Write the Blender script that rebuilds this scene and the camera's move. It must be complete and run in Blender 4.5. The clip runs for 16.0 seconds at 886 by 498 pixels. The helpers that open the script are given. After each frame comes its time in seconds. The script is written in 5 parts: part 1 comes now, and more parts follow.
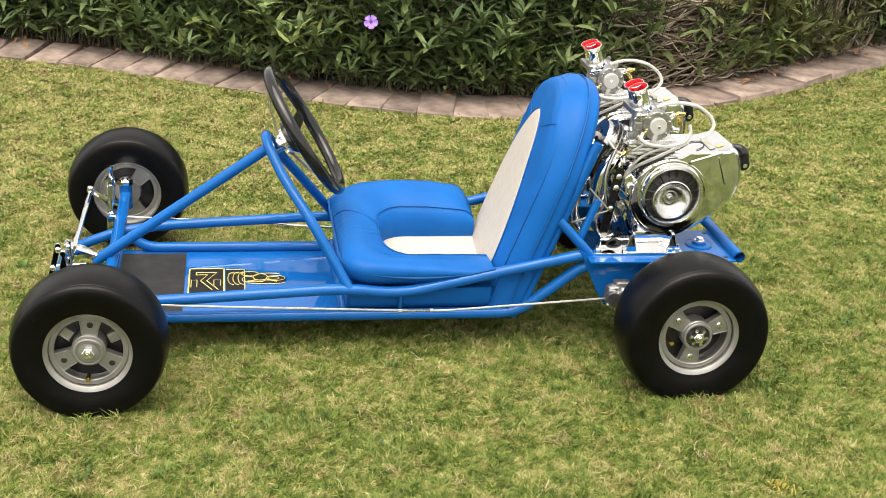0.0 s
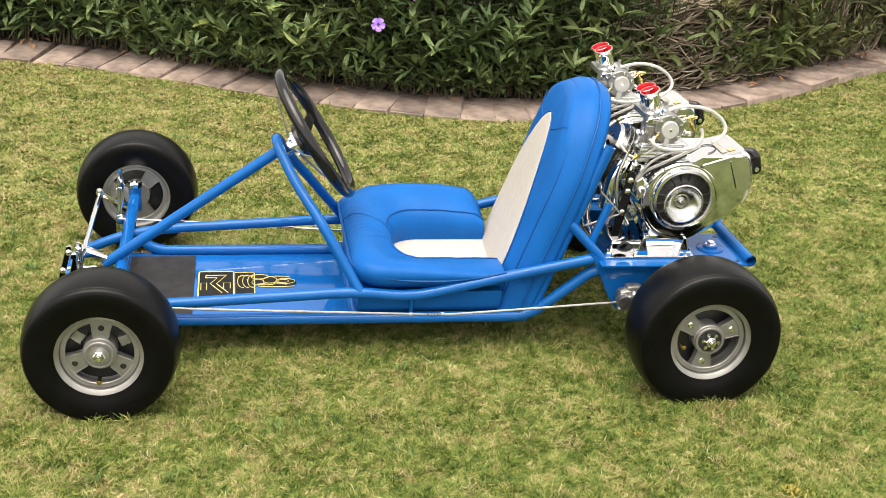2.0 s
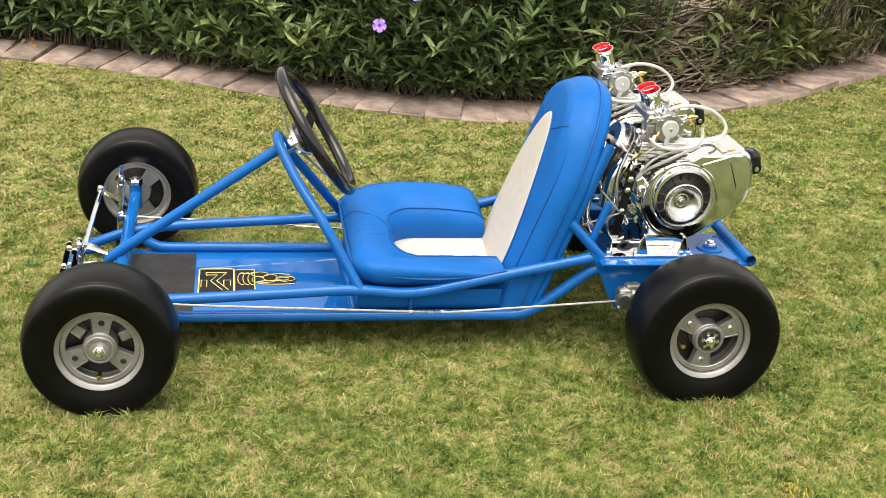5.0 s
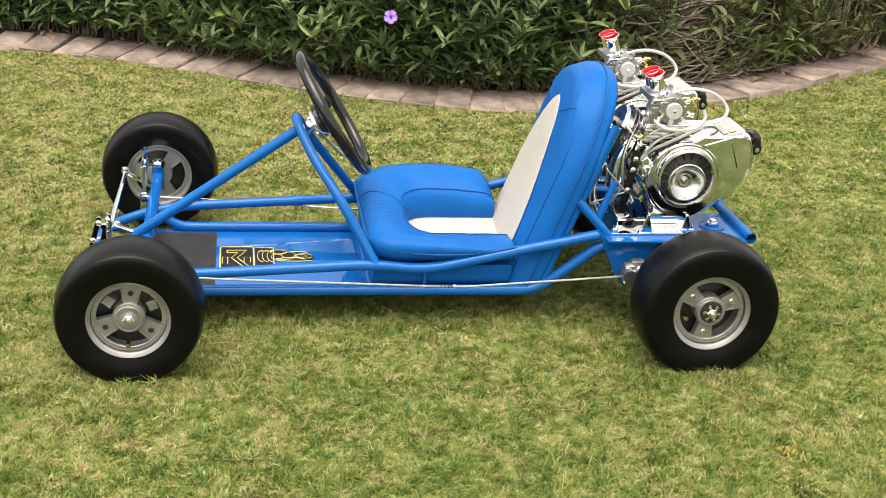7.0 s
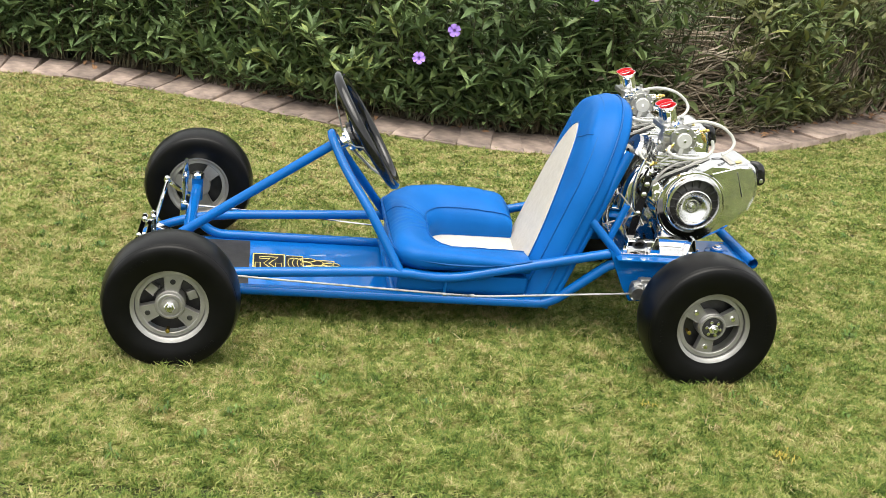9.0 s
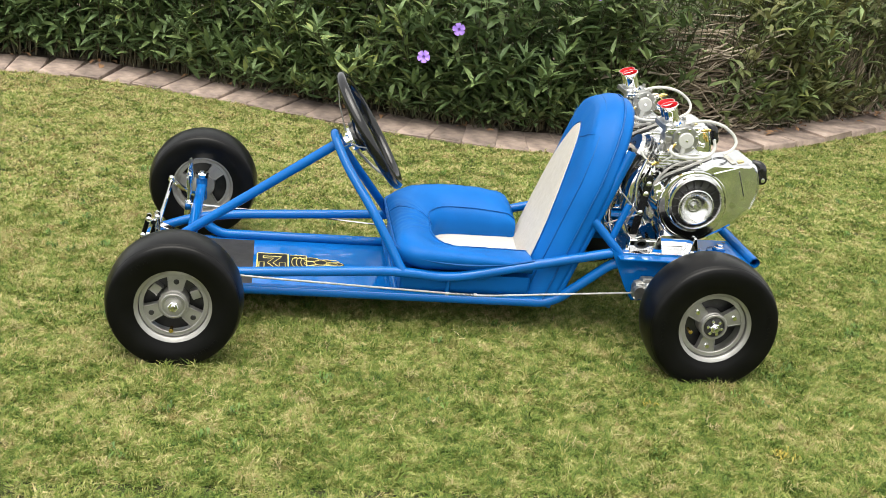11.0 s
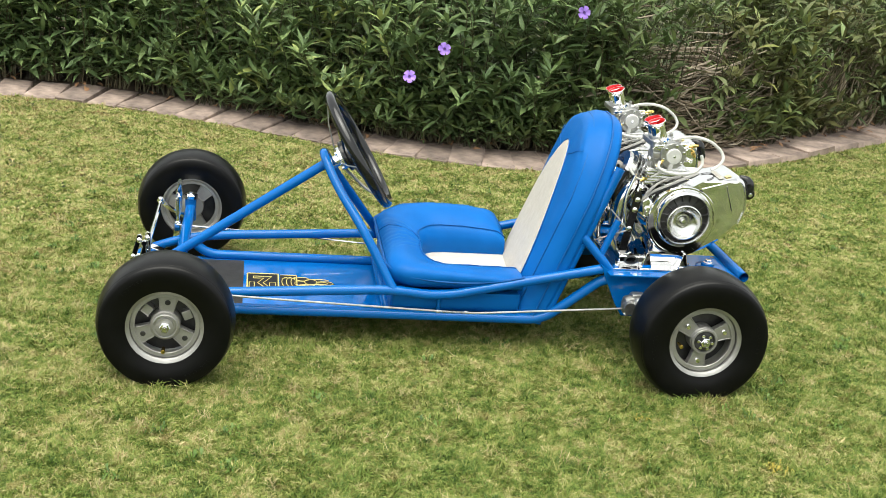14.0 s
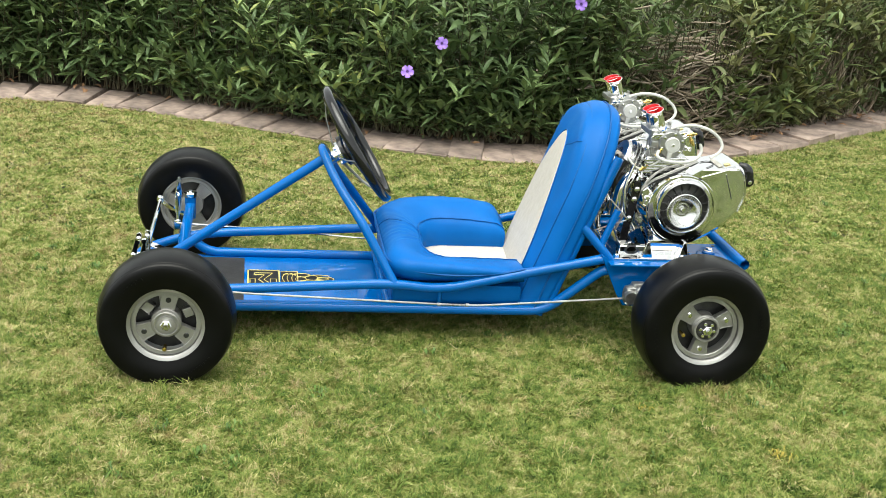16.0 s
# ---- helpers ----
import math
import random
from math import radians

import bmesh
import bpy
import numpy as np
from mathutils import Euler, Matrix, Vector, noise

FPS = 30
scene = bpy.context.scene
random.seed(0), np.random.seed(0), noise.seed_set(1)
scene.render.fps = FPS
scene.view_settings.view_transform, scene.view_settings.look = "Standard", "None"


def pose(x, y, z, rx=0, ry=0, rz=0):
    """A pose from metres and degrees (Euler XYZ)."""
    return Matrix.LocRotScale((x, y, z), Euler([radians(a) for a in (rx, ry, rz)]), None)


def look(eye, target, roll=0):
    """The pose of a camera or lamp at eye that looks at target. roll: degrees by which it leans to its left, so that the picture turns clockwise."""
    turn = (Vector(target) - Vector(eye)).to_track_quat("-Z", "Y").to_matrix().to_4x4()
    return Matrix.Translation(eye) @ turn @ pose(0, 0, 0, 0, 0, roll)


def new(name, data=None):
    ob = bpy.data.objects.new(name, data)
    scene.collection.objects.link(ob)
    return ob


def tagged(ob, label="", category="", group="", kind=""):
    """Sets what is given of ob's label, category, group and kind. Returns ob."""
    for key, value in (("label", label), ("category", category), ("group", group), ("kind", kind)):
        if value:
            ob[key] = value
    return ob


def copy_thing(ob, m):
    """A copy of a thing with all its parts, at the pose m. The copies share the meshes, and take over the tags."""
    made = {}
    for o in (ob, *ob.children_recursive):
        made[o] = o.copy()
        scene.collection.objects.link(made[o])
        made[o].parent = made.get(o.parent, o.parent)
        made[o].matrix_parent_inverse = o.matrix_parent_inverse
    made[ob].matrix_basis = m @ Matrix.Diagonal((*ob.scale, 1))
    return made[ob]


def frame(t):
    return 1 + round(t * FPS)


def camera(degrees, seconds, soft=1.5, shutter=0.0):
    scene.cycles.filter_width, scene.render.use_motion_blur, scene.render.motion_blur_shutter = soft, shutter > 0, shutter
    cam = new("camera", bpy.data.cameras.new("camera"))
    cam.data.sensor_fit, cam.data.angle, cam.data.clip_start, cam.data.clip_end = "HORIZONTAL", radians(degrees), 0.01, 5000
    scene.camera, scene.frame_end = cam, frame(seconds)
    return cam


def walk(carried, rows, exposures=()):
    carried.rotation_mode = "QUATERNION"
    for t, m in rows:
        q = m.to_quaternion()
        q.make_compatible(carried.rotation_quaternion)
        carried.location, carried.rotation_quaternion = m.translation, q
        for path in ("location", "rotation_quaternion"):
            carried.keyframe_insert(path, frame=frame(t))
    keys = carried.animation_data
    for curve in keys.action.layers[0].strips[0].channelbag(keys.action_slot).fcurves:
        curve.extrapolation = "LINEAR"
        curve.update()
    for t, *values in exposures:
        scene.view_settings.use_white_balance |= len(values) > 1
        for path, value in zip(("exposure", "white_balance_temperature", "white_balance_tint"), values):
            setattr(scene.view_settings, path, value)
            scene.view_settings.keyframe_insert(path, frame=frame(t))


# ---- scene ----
cam = camera(38.7, 16.0, soft=0.2)
PATH = [
    (0, (-0.801, -1.899, 1.102), (-0.476, -0.081, 0.335), 3.4),
    (0.5, (-0.811, -1.893, 1.101), (-0.485, -0.075, 0.334), 3.5),
    (1, (-0.812, -1.895, 1.103), (-0.487, -0.076, 0.339), 3.5),
    (1.5, (-0.818, -1.893, 1.1), (-0.493, -0.073, 0.335), 3.5),
    (2, (-0.819, -1.89, 1.1), (-0.495, -0.071, 0.337), 3.5),
    (2.5, (-0.823, -1.89, 1.102), (-0.498, -0.069, 0.343), 3.5),
    (3, (-0.824, -1.891, 1.098), (-0.499, -0.07, 0.34), 3.6),
    (3.5, (-0.826, -1.89, 1.098), (-0.499, -0.068, 0.34), 3.7),
    (4, (-0.822, -1.893, 1.096), (-0.494, -0.072, 0.338), 3.7),
    (6.5, (-0.821, -1.934, 1.082), (-0.501, -0.108, 0.331), 4.0),
    (7, (-0.853, -2.002, 1.082), (-0.534, -0.177, 0.327), 3.8),
    (7.5, (-0.888, -2.105, 1.053), (-0.575, -0.271, 0.32), 4.1),
    (8, (-0.914, -2.174, 1.034), (-0.609, -0.308, 0.382), 4.9),
    (8.5, (-0.899, -2.185, 1.033), (-0.596, -0.319, 0.38), 5.9),
    (9, (-0.897, -2.191, 1.033), (-0.597, -0.326, 0.377), 6.0),
    (11.5, (-0.885, -2.204, 1.045), (-0.6, -0.339, 0.382), 5.8),
    (12, (-0.892, -2.208, 1.04), (-0.596, -0.342, 0.386), 5.8),
    (12.5, (-0.892, -2.204, 1.039), (-0.584, -0.337, 0.392), 5.8),
    (13, (-0.909, -2.205, 1.04), (-0.592, -0.335, 0.405), 5.8),
    (13.5, (-0.908, -2.2, 1.037), (-0.594, -0.329, 0.405), 5.6),
    (14, (-0.901, -2.206, 1.04), (-0.59, -0.334, 0.41), 5.4),
    (14.5, (-0.897, -2.209, 1.036), (-0.588, -0.336, 0.405), 5.1),
    (15, (-0.893, -2.211, 1.034), (-0.587, -0.338, 0.402), 4.8),
    (15.5, (-0.89, -2.209, 1.032), (-0.583, -0.337, 0.4), 4.5),
    (16, (-0.894, -2.208, 1.031), (-0.588, -0.337, 0.397), 4.3),
]
walk(cam, [(t, look(eye, target, roll)) for t, eye, target, roll in PATH], [(0, 1.15, 7200, 11), (6.5, 1.15, 7200, 11), (8, 1.15, 6800, 8), (11.5, 1.15, 6800, 7), (16, 1.14, 6650, 2)])

# ---- light ----
world = bpy.data.worlds.new("overcast")
scene.world = world
world.use_nodes = True
wn, wl = world.node_tree.nodes, world.node_tree.links
sky = wn.new("ShaderNodeTexSky")
sky.sky_type = "NISHITA"
sky.sun_disc = False
sky.sun_elevation = radians(74)
sky.sun_rotation = radians(205)
sky.dust_density = 3.0
veil = wn.new("ShaderNodeHueSaturation")
veil.inputs["Saturation"].default_value = 0.12
wl.new(sky.outputs[0], veil.inputs["Color"])
wl.new(veil.outputs[0], wn["Background"].inputs["Color"])
veil.inputs["Value"].default_value = 1.0
wn["Background"].inputs["Strength"].default_value = 0.15

sun_data = bpy.data.lights.new("sun", "SUN")
sun_data.energy = 1.75
sun_data.angle = radians(68)
sun_data.color = (1.0, 0.96, 0.9)
sun = new("sun", sun_data)
sun.matrix_world = look((-0.4, -0.6, 4.0), (0.0, 0.4, 0.0))

# ---- materials ----
def shader(name, base, rough=0.5, metal=0.0, coat=0.0, spec=0.5):
    m = bpy.data.materials.new(name)
    m.use_nodes = True
    b = m.node_tree.nodes["Principled BSDF"]
    b.inputs["Base Color"].default_value = (*base, 1)
    b.inputs["Roughness"].default_value = rough
    b.inputs["Metallic"].default_value = metal
    b.inputs["Coat Weight"].default_value = coat
    b.inputs["Coat Roughness"].default_value = 0.06
    b.inputs["Specular IOR Level"].default_value = spec
    return m


def node(m, kind, **inputs):
    n = m.node_tree.nodes.new(kind)
    for key, value in inputs.items():
        n.inputs[key.replace("_", " ")].default_value = value
    return n


def wire(m, a, b):
    m.node_tree.links.new(a, b)


def coords(m):
    return m.node_tree.nodes.new("ShaderNodeTexCoord").outputs["Object"]


def ramp(m, source, stops):
    r = m.node_tree.nodes.new("ShaderNodeValToRGB")
    e = r.color_ramp.elements
    while len(e) < len(stops):
        e.new(0.5)
    for item, (at, c) in zip(e, stops):
        item.position, item.color = at, (*c, 1)
    wire(m, source, r.inputs[0])
    return r.outputs[0]


def mottled(m, scale, stops, detail=6.0, rough=None, bump=0.0, bump_scale=None, distance=0.002):
    """Colour by noise at one size, roughness and relief by noise at another."""
    b = m.node_tree.nodes["Principled BSDF"]
    at = coords(m)
    n = node(m, "ShaderNodeTexNoise", Scale=scale, Detail=detail)
    wire(m, at, n.inputs["Vector"])
    wire(m, ramp(m, n.outputs[0], stops), b.inputs["Base Color"])
    f = node(m, "ShaderNodeTexNoise", Scale=bump_scale or scale * 6, Detail=4.0)
    wire(m, at, f.inputs["Vector"])
    if rough:
        span = node(m, "ShaderNodeMapRange", To_Min=rough[0], To_Max=rough[1])
        wire(m, f.outputs[0], span.inputs["Value"])
        wire(m, span.outputs[0], b.inputs["Roughness"])
    if bump:
        k = node(m, "ShaderNodeBump", Strength=bump, Distance=distance)
        wire(m, f.outputs[0], k.inputs["Height"])
        wire(m, k.outputs[0], b.inputs["Normal"])
    return m


BLUE = mottled(shader("blue_enamel", (0.001, 0.11, 0.43), 0.1, 0.0, 0.0, 0.27), 9, [(0.3, (0.0012, 0.090, 0.328)), (0.7, (0.0018, 0.107, 0.388))], rough=(0.03, 0.09), bump=0.02, bump_scale=90)
VINYL = mottled(shader("blue_vinyl", (0.002, 0.11, 0.40), 0.42, spec=0.11), 14, [(0.3, (0.0015, 0.088, 0.322)), (0.7, (0.0025, 0.107, 0.388))], rough=(0.34, 0.46), bump=0.14, bump_scale=420, distance=0.0007)
PIPING = mottled(shader("blue_piping", (0.001, 0.07, 0.28), 0.45, spec=0.25), 40, [(0.3, (0.002, 0.072, 0.262)), (0.7, (0.003, 0.086, 0.31))])
CREAM = shader("cream_ribbed_vinyl", (0.78, 0.72, 0.60), 0.55)
CHROME = mottled(shader("chrome", (0.86, 0.86, 0.86), 0.06, 1.0), 12, [(0.3, (0.82, 0.82, 0.82)), (0.7, (0.90, 0.90, 0.89))], rough=(0.03, 0.10), bump=0.02, bump_scale=30)
POLISHED = mottled(shader("polished_aluminium", (0.75, 0.75, 0.74), 0.22, 1.0), 30, [(0.3, (0.62, 0.62, 0.61)), (0.7, (0.80, 0.80, 0.79))], rough=(0.15, 0.32), bump=0.08, bump_scale=150)
CAST = mottled(shader("cast_aluminium", (0.40, 0.40, 0.39), 0.38, 0.95), 60, [(0.3, (0.30, 0.30, 0.29)), (0.7, (0.50, 0.50, 0.49))], rough=(0.26, 0.46), bump=0.15, bump_scale=300, distance=0.0008)
SATIN = mottled(shader("satin_alloy", (0.40, 0.40, 0.39), 0.45, 0.8), 25, [(0.3, (0.31, 0.305, 0.294)), (0.7, (0.415, 0.41, 0.392))], rough=(0.38, 0.54), bump=0.08, bump_scale=260, distance=0.0006)
DARKMETAL = mottled(shader("dark_metal", (0.05, 0.05, 0.05), 0.4, 0.7), 30, [(0.3, (0.03, 0.03, 0.03)), (0.7, (0.08, 0.08, 0.08))])
RUBBER = mottled(shader("tyre_rubber", (0.003, 0.003, 0.0033), 0.34, spec=0.2), 22, [(0.3, (0.0012, 0.0012, 0.0014)), (0.75, (0.0034, 0.0034, 0.0038))], rough=(0.27, 0.42), bump=0.10, bump_scale=70, distance=0.001)
BLACK = mottled(shader("black_gloss", (0.01, 0.01, 0.011), 0.1, 0.0, 0.0), 30, [(0.3, (0.006, 0.006, 0.007)), (0.7, (0.010, 0.010, 0.011))], rough=(0.06, 0.16))
MAT = mottled(shader("black_grip_mat", (0.02, 0.02, 0.021), 0.7, spec=0.3), 40, [(0.3, (0.013, 0.013, 0.014)), (0.7, (0.028, 0.028, 0.029))], rough=(0.55, 0.8), bump=0.3, bump_scale=900, distance=0.0006)
ZINC = mottled(shader("pale_zinc", (0.6, 0.6, 0.58), 0.45, 0.4), 40, [(0.3, (0.52, 0.52, 0.51)), (0.7, (0.64, 0.64, 0.62))], rough=(0.38, 0.52))
YELLOW = mottled(shader("yellow_print", (0.6, 0.5, 0.13), 0.4), 80, [(0.3, (0.52, 0.43, 0.11)), (0.7, (0.64, 0.55, 0.19))])
DECAL = mottled(shader("black_print", (0.006, 0.006, 0.006), 0.4, spec=0.2), 60, [(0.3, (0.005, 0.005, 0.0055)), (0.7, (0.010, 0.010, 0.010))])
RED = mottled(shader("red_anodised", (0.52, 0.008, 0.014), 0.45, spec=0.2), 30, [(0.3, (0.48, 0.007, 0.012)), (0.7, (0.58, 0.012, 0.018))])
HOSE = mottled(shader("clear_fuel_hose", (0.60, 0.60, 0.56), 0.2), 30, [(0.3, (0.40, 0.40, 0.375)), (0.7, (0.53, 0.53, 0.50))])
BRASS = mottled(shader("brass", (0.72, 0.50, 0.16), 0.25, 1.0), 60, [(0.3, (0.62, 0.42, 0.12)), (0.7, (0.80, 0.58, 0.22))])
STICKER = shader("grey_sticker", (0.35, 0.34, 0.30), 0.4)
AMBER = shader("amber_sticker", (0.55, 0.46, 0.20), 0.4)

m = CREAM
b = m.node_tree.nodes["Principled BSDF"]
ribs = node(m, "ShaderNodeTexWave", Scale=75.0, Distortion=0.3)
ribs.bands_direction = "Y"
wire(m, coords(m), ribs.inputs["Vector"])
k = node(m, "ShaderNodeBump", Strength=0.22, Distance=0.0012)
wire(m, ribs.outputs[1], k.inputs["Height"])
wire(m, k.outputs[0], b.inputs["Normal"])
n = node(m, "ShaderNodeTexNoise", Scale=20.0, Detail=5.0)
wire(m, ramp(m, n.outputs[0], [(0.3, (0.44, 0.41, 0.365)), (0.7, (0.50, 0.47, 0.425))]), b.inputs["Base Color"])

# soil tone with the shade between grass blades put into its darkness
SOIL = mottled(shader("lawn_soil", (0.10, 0.12, 0.035), 0.95), 140, [(0.36, (0.014, 0.018, 0.005)), (0.5, (0.034, 0.042, 0.009)), (0.66, (0.075, 0.070, 0.024))], detail=9, bump=0.8, bump_scale=220, distance=0.012)
# outside the plot of thick blades the sheet carries the turf's own colour
m = SOIL
b = m.node_tree.nodes["Principled BSDF"]
far_turf = node(m, "ShaderNodeTexNoise", Scale=3.0, Detail=13.0, Roughness=0.72)
wire(m, coords(m), far_turf.inputs["Vector"])
beyond = None
for way, less in (((0, -1, 0), 0.52), ((-1, -0.19, 0), 1.43), ((1, -0.52, 0), 0.51)):
    d = node(m, "ShaderNodeVectorMath")
    d.operation = "DOT_PRODUCT"
    d.inputs[1].default_value = way
    wire(m, coords(m), d.inputs[0])
    off = node(m, "ShaderNodeMath")
    off.operation = "SUBTRACT"
    off.inputs[1].default_value = less
    wire(m, d.outputs["Value"], off.inputs[0])
    if beyond is None:
        beyond = off.outputs[0]
    else:
        most = node(m, "ShaderNodeMath")
        most.operation = "MAXIMUM"
        wire(m, beyond, most.inputs[0])
        wire(m, off.outputs[0], most.inputs[1])
        beyond = most.outputs[0]
span = node(m, "ShaderNodeMapRange", From_Min=0.0, From_Max=0.22)
wire(m, beyond, span.inputs["Value"])
blend = m.node_tree.nodes.new("ShaderNodeMix")
blend.data_type = "RGBA"
wire(m, span.outputs[0], blend.inputs[0])
wire(m, b.inputs["Base Color"].links[0].from_socket, blend.inputs[6])
wire(m, ramp(m, far_turf.outputs[0], [(0.3, (0.040, 0.056, 0.013)), (0.5, (0.078, 0.096, 0.024)), (0.7, (0.130, 0.135, 0.042))]), blend.inputs[7])
wire(m, blend.outputs[2], b.inputs["Base Color"])
EARTH = mottled(shader("bed_earth", (0.06, 0.045, 0.03), 0.95), 9, [(0.3, (0.035, 0.026, 0.018)), (0.7, (0.095, 0.07, 0.048))], bump=0.8, bump_scale=60, distance=0.01)


def varied(name, stops, rough, patch=(), spec=0.3, translucent=0.0, own=1.0, dead=None, drift=None, dead_from=None):
    """A colour picked piece by piece (own: the weight of that), shifted by patches of given size (per metre) and weight; drift: its slow change across the plot; dead: dry patches, from dead_from on along x."""
    m = shader(name, stops[0][1], rough, spec=spec)
    b = m.node_tree.nodes["Principled BSDF"]
    add = m.node_tree.nodes.new("ShaderNodeNewGeometry").outputs["Random Per Island"]
    first = node(m, "ShaderNodeMath")
    first.operation = "MULTIPLY"
    first.inputs[1].default_value = own
    wire(m, add, first.inputs[0])
    add = first.outputs[0]
    at = m.node_tree.nodes.new("ShaderNodeTexCoord").outputs["Object"]
    for scale, weight in patch:
        p = node(m, "ShaderNodeTexNoise", Scale=scale, Detail=3.0)
        wire(m, at, p.inputs["Vector"])
        span = node(m, "ShaderNodeMapRange", From_Min=0.34, From_Max=0.66, To_Max=weight)
        wire(m, p.outputs[0], span.inputs["Value"])
        s = node(m, "ShaderNodeMath")
        s.operation = "ADD"
        wire(m, add, s.inputs[0])
        wire(m, span.outputs[0], s.inputs[1])
        add = s.outputs[0]
    if drift:
        d = node(m, "ShaderNodeVectorMath")
        d.operation = "DOT_PRODUCT"
        d.inputs[1].default_value = drift
        wire(m, at, d.inputs[0])
        s = node(m, "ShaderNodeMath")
        s.operation = "ADD"
        wire(m, add, s.inputs[0])
        wire(m, d.outputs["Value"], s.inputs[1])
        add = s.outputs[0]
    colour = ramp(m, add, stops)
    if dead:
        scale, low, high, tone, most = dead
        p = node(m, "ShaderNodeTexNoise", Scale=scale, Detail=4.0)
        wire(m, at, p.inputs["Vector"])
        span = node(m, "ShaderNodeMapRange", From_Min=low, From_Max=high, To_Max=most)
        wire(m, p.outputs[0], span.inputs["Value"])
        share = span.outputs[0]
        if dead_from:
            parted = m.node_tree.nodes.new("ShaderNodeSeparateXYZ")
            wire(m, at, parted.inputs[0])
            along = node(m, "ShaderNodeMapRange", From_Min=dead_from[0], From_Max=dead_from[1])
            wire(m, parted.outputs["X"], along.inputs["Value"])
            s = node(m, "ShaderNodeMath")
            s.operation = "MULTIPLY"
            wire(m, share, s.inputs[0])
            wire(m, along.outputs[0], s.inputs[1])
            share = s.outputs[0]
        blend = m.node_tree.nodes.new("ShaderNodeMix")
        blend.data_type = "RGBA"
        wire(m, share, blend.inputs[0])
        wire(m, colour, blend.inputs[6])
        blend.inputs[7].default_value = (*tone, 1)
        colour = blend.outputs[2]
    wire(m, colour, b.inputs["Base Color"])
    if translucent:
        t = m.node_tree.nodes.new("ShaderNodeBsdfTranslucent")
        wire(m, colour, t.inputs["Color"])
        mix = node(m, "ShaderNodeMixShader", Fac=translucent)
        wire(m, b.outputs[0], mix.inputs[1])
        wire(m, t.outputs[0], mix.inputs[2])
        wire(m, mix.outputs[0], m.node_tree.nodes["Material Output"].inputs["Surface"])
    return m


GRASS = varied("grass_blade", [(0.0, (0.010, 0.026, 0.0035)), (0.18, (0.034, 0.074, 0.0095)), (0.46, (0.142, 0.200, 0.040)), (0.68, (0.258, 0.272, 0.082)), (0.86, (0.46, 0.405, 0.21)), (0.94, (0.38, 0.27, 0.13)), (1.0, (0.20, 0.12, 0.055))], 0.55, patch=[(2.2, 0.09), (12.0, 0.24), (48.0, 0.30)], translucent=0.08, own=0.42, spec=0.2, dead=(26.0, 0.60, 0.68, (0.34, 0.265, 0.12), 0.5), drift=(-0.03, 0.05, 0))
LEAF = varied("hedge_leaf", [(0.0, (0.050, 0.085, 0.034)), (0.45, (0.118, 0.180, 0.072)), (0.8, (0.195, 0.268, 0.100)), (1.0, (0.38, 0.40, 0.11))], 0.48, patch=[(1.4, 0.25), (9.0, 0.12)], spec=0.32, translucent=0.18, own=0.63, dead=(7.0, 0.36, 0.62, (0.135, 0.115, 0.045), 0.75), dead_from=(0.15, 0.8))
STEM = varied("hedge_stem", [(0.0, (0.05, 0.055, 0.03)), (1.0, (0.12, 0.10, 0.06))], 0.7)
TWIG = varied("bare_twig", [(0.0, (0.08, 0.06, 0.042)), (0.5, (0.20, 0.155, 0.11)), (1.0, (0.43, 0.365, 0.285))], 0.8)
DRY = varied("dry_leaf", [(0.0, (0.20, 0.105, 0.055)), (1.0, (0.42, 0.25, 0.14))], 0.7)
STRAW = varied("dry_straw", [(0.0, (0.20, 0.155, 0.07)), (0.7, (0.33, 0.27, 0.14)), (1.0, (0.44, 0.37, 0.22))], 0.7)
WEED = varied("weed_leaf", [(0.0, (0.040, 0.080, 0.014)), (0.6, (0.075, 0.140, 0.024)), (1.0, (0.12, 0.19, 0.038))], 0.45, translucent=0.1)
YELLOWED = varied("yellowed_leaf", [(0.0, (0.18, 0.16, 0.03)), (1.0, (0.38, 0.30, 0.05))], 0.5, translucent=0.1)
THROAT = mottled(shader("violet_throat", (0.06, 0.02, 0.16), 0.6), 90, [(0.3, (0.045, 0.014, 0.12)), (0.7, (0.09, 0.03, 0.22))])
PETAL = mottled(shader("violet_petal", (0.34, 0.20, 0.68), 0.5), 60, [(0.3, (0.22, 0.105, 0.52)), (0.7, (0.37, 0.22, 0.68))])

SAND = mottled(shader("joint_sand", (0.12, 0.09, 0.065), 0.95), 60, [(0.3, (0.07, 0.052, 0.038)), (0.7, (0.17, 0.13, 0.10))], bump=0.6, bump_scale=300)
PAVER = shader("paver_concrete", (0.32, 0.25, 0.20), 0.85)
m = PAVER
b = m.node_tree.nodes["Principled BSDF"]
info = m.node_tree.nodes.new("ShaderNodeObjectInfo")
at = coords(m)
n = node(m, "ShaderNodeTexNoise", Scale=14.0, Detail=8.0)
wire(m, at, n.inputs["Vector"])
one = ramp(m, n.outputs[0], [(0.30, (0.085, 0.066, 0.056)), (0.43, (0.22, 0.168, 0.145)), (0.58, (0.345, 0.265, 0.222)), (0.75, (0.47, 0.375, 0.325))])
hue = node(m, "ShaderNodeHueSaturation")
span = node(m, "ShaderNodeMapRange", To_Min=0.7, To_Max=1.15)
wire(m, info.outputs["Random"], span.inputs["Value"])
wire(m, span.outputs[0], hue.inputs["Value"])
wire(m, one, hue.inputs["Color"])
wire(m, hue.outputs[0], b.inputs["Base Color"])
f = node(m, "ShaderNodeTexNoise", Scale=160.0, Detail=5.0)
wire(m, at, f.inputs["Vector"])
k = node(m, "ShaderNodeBump", Strength=0.5, Distance=0.003)
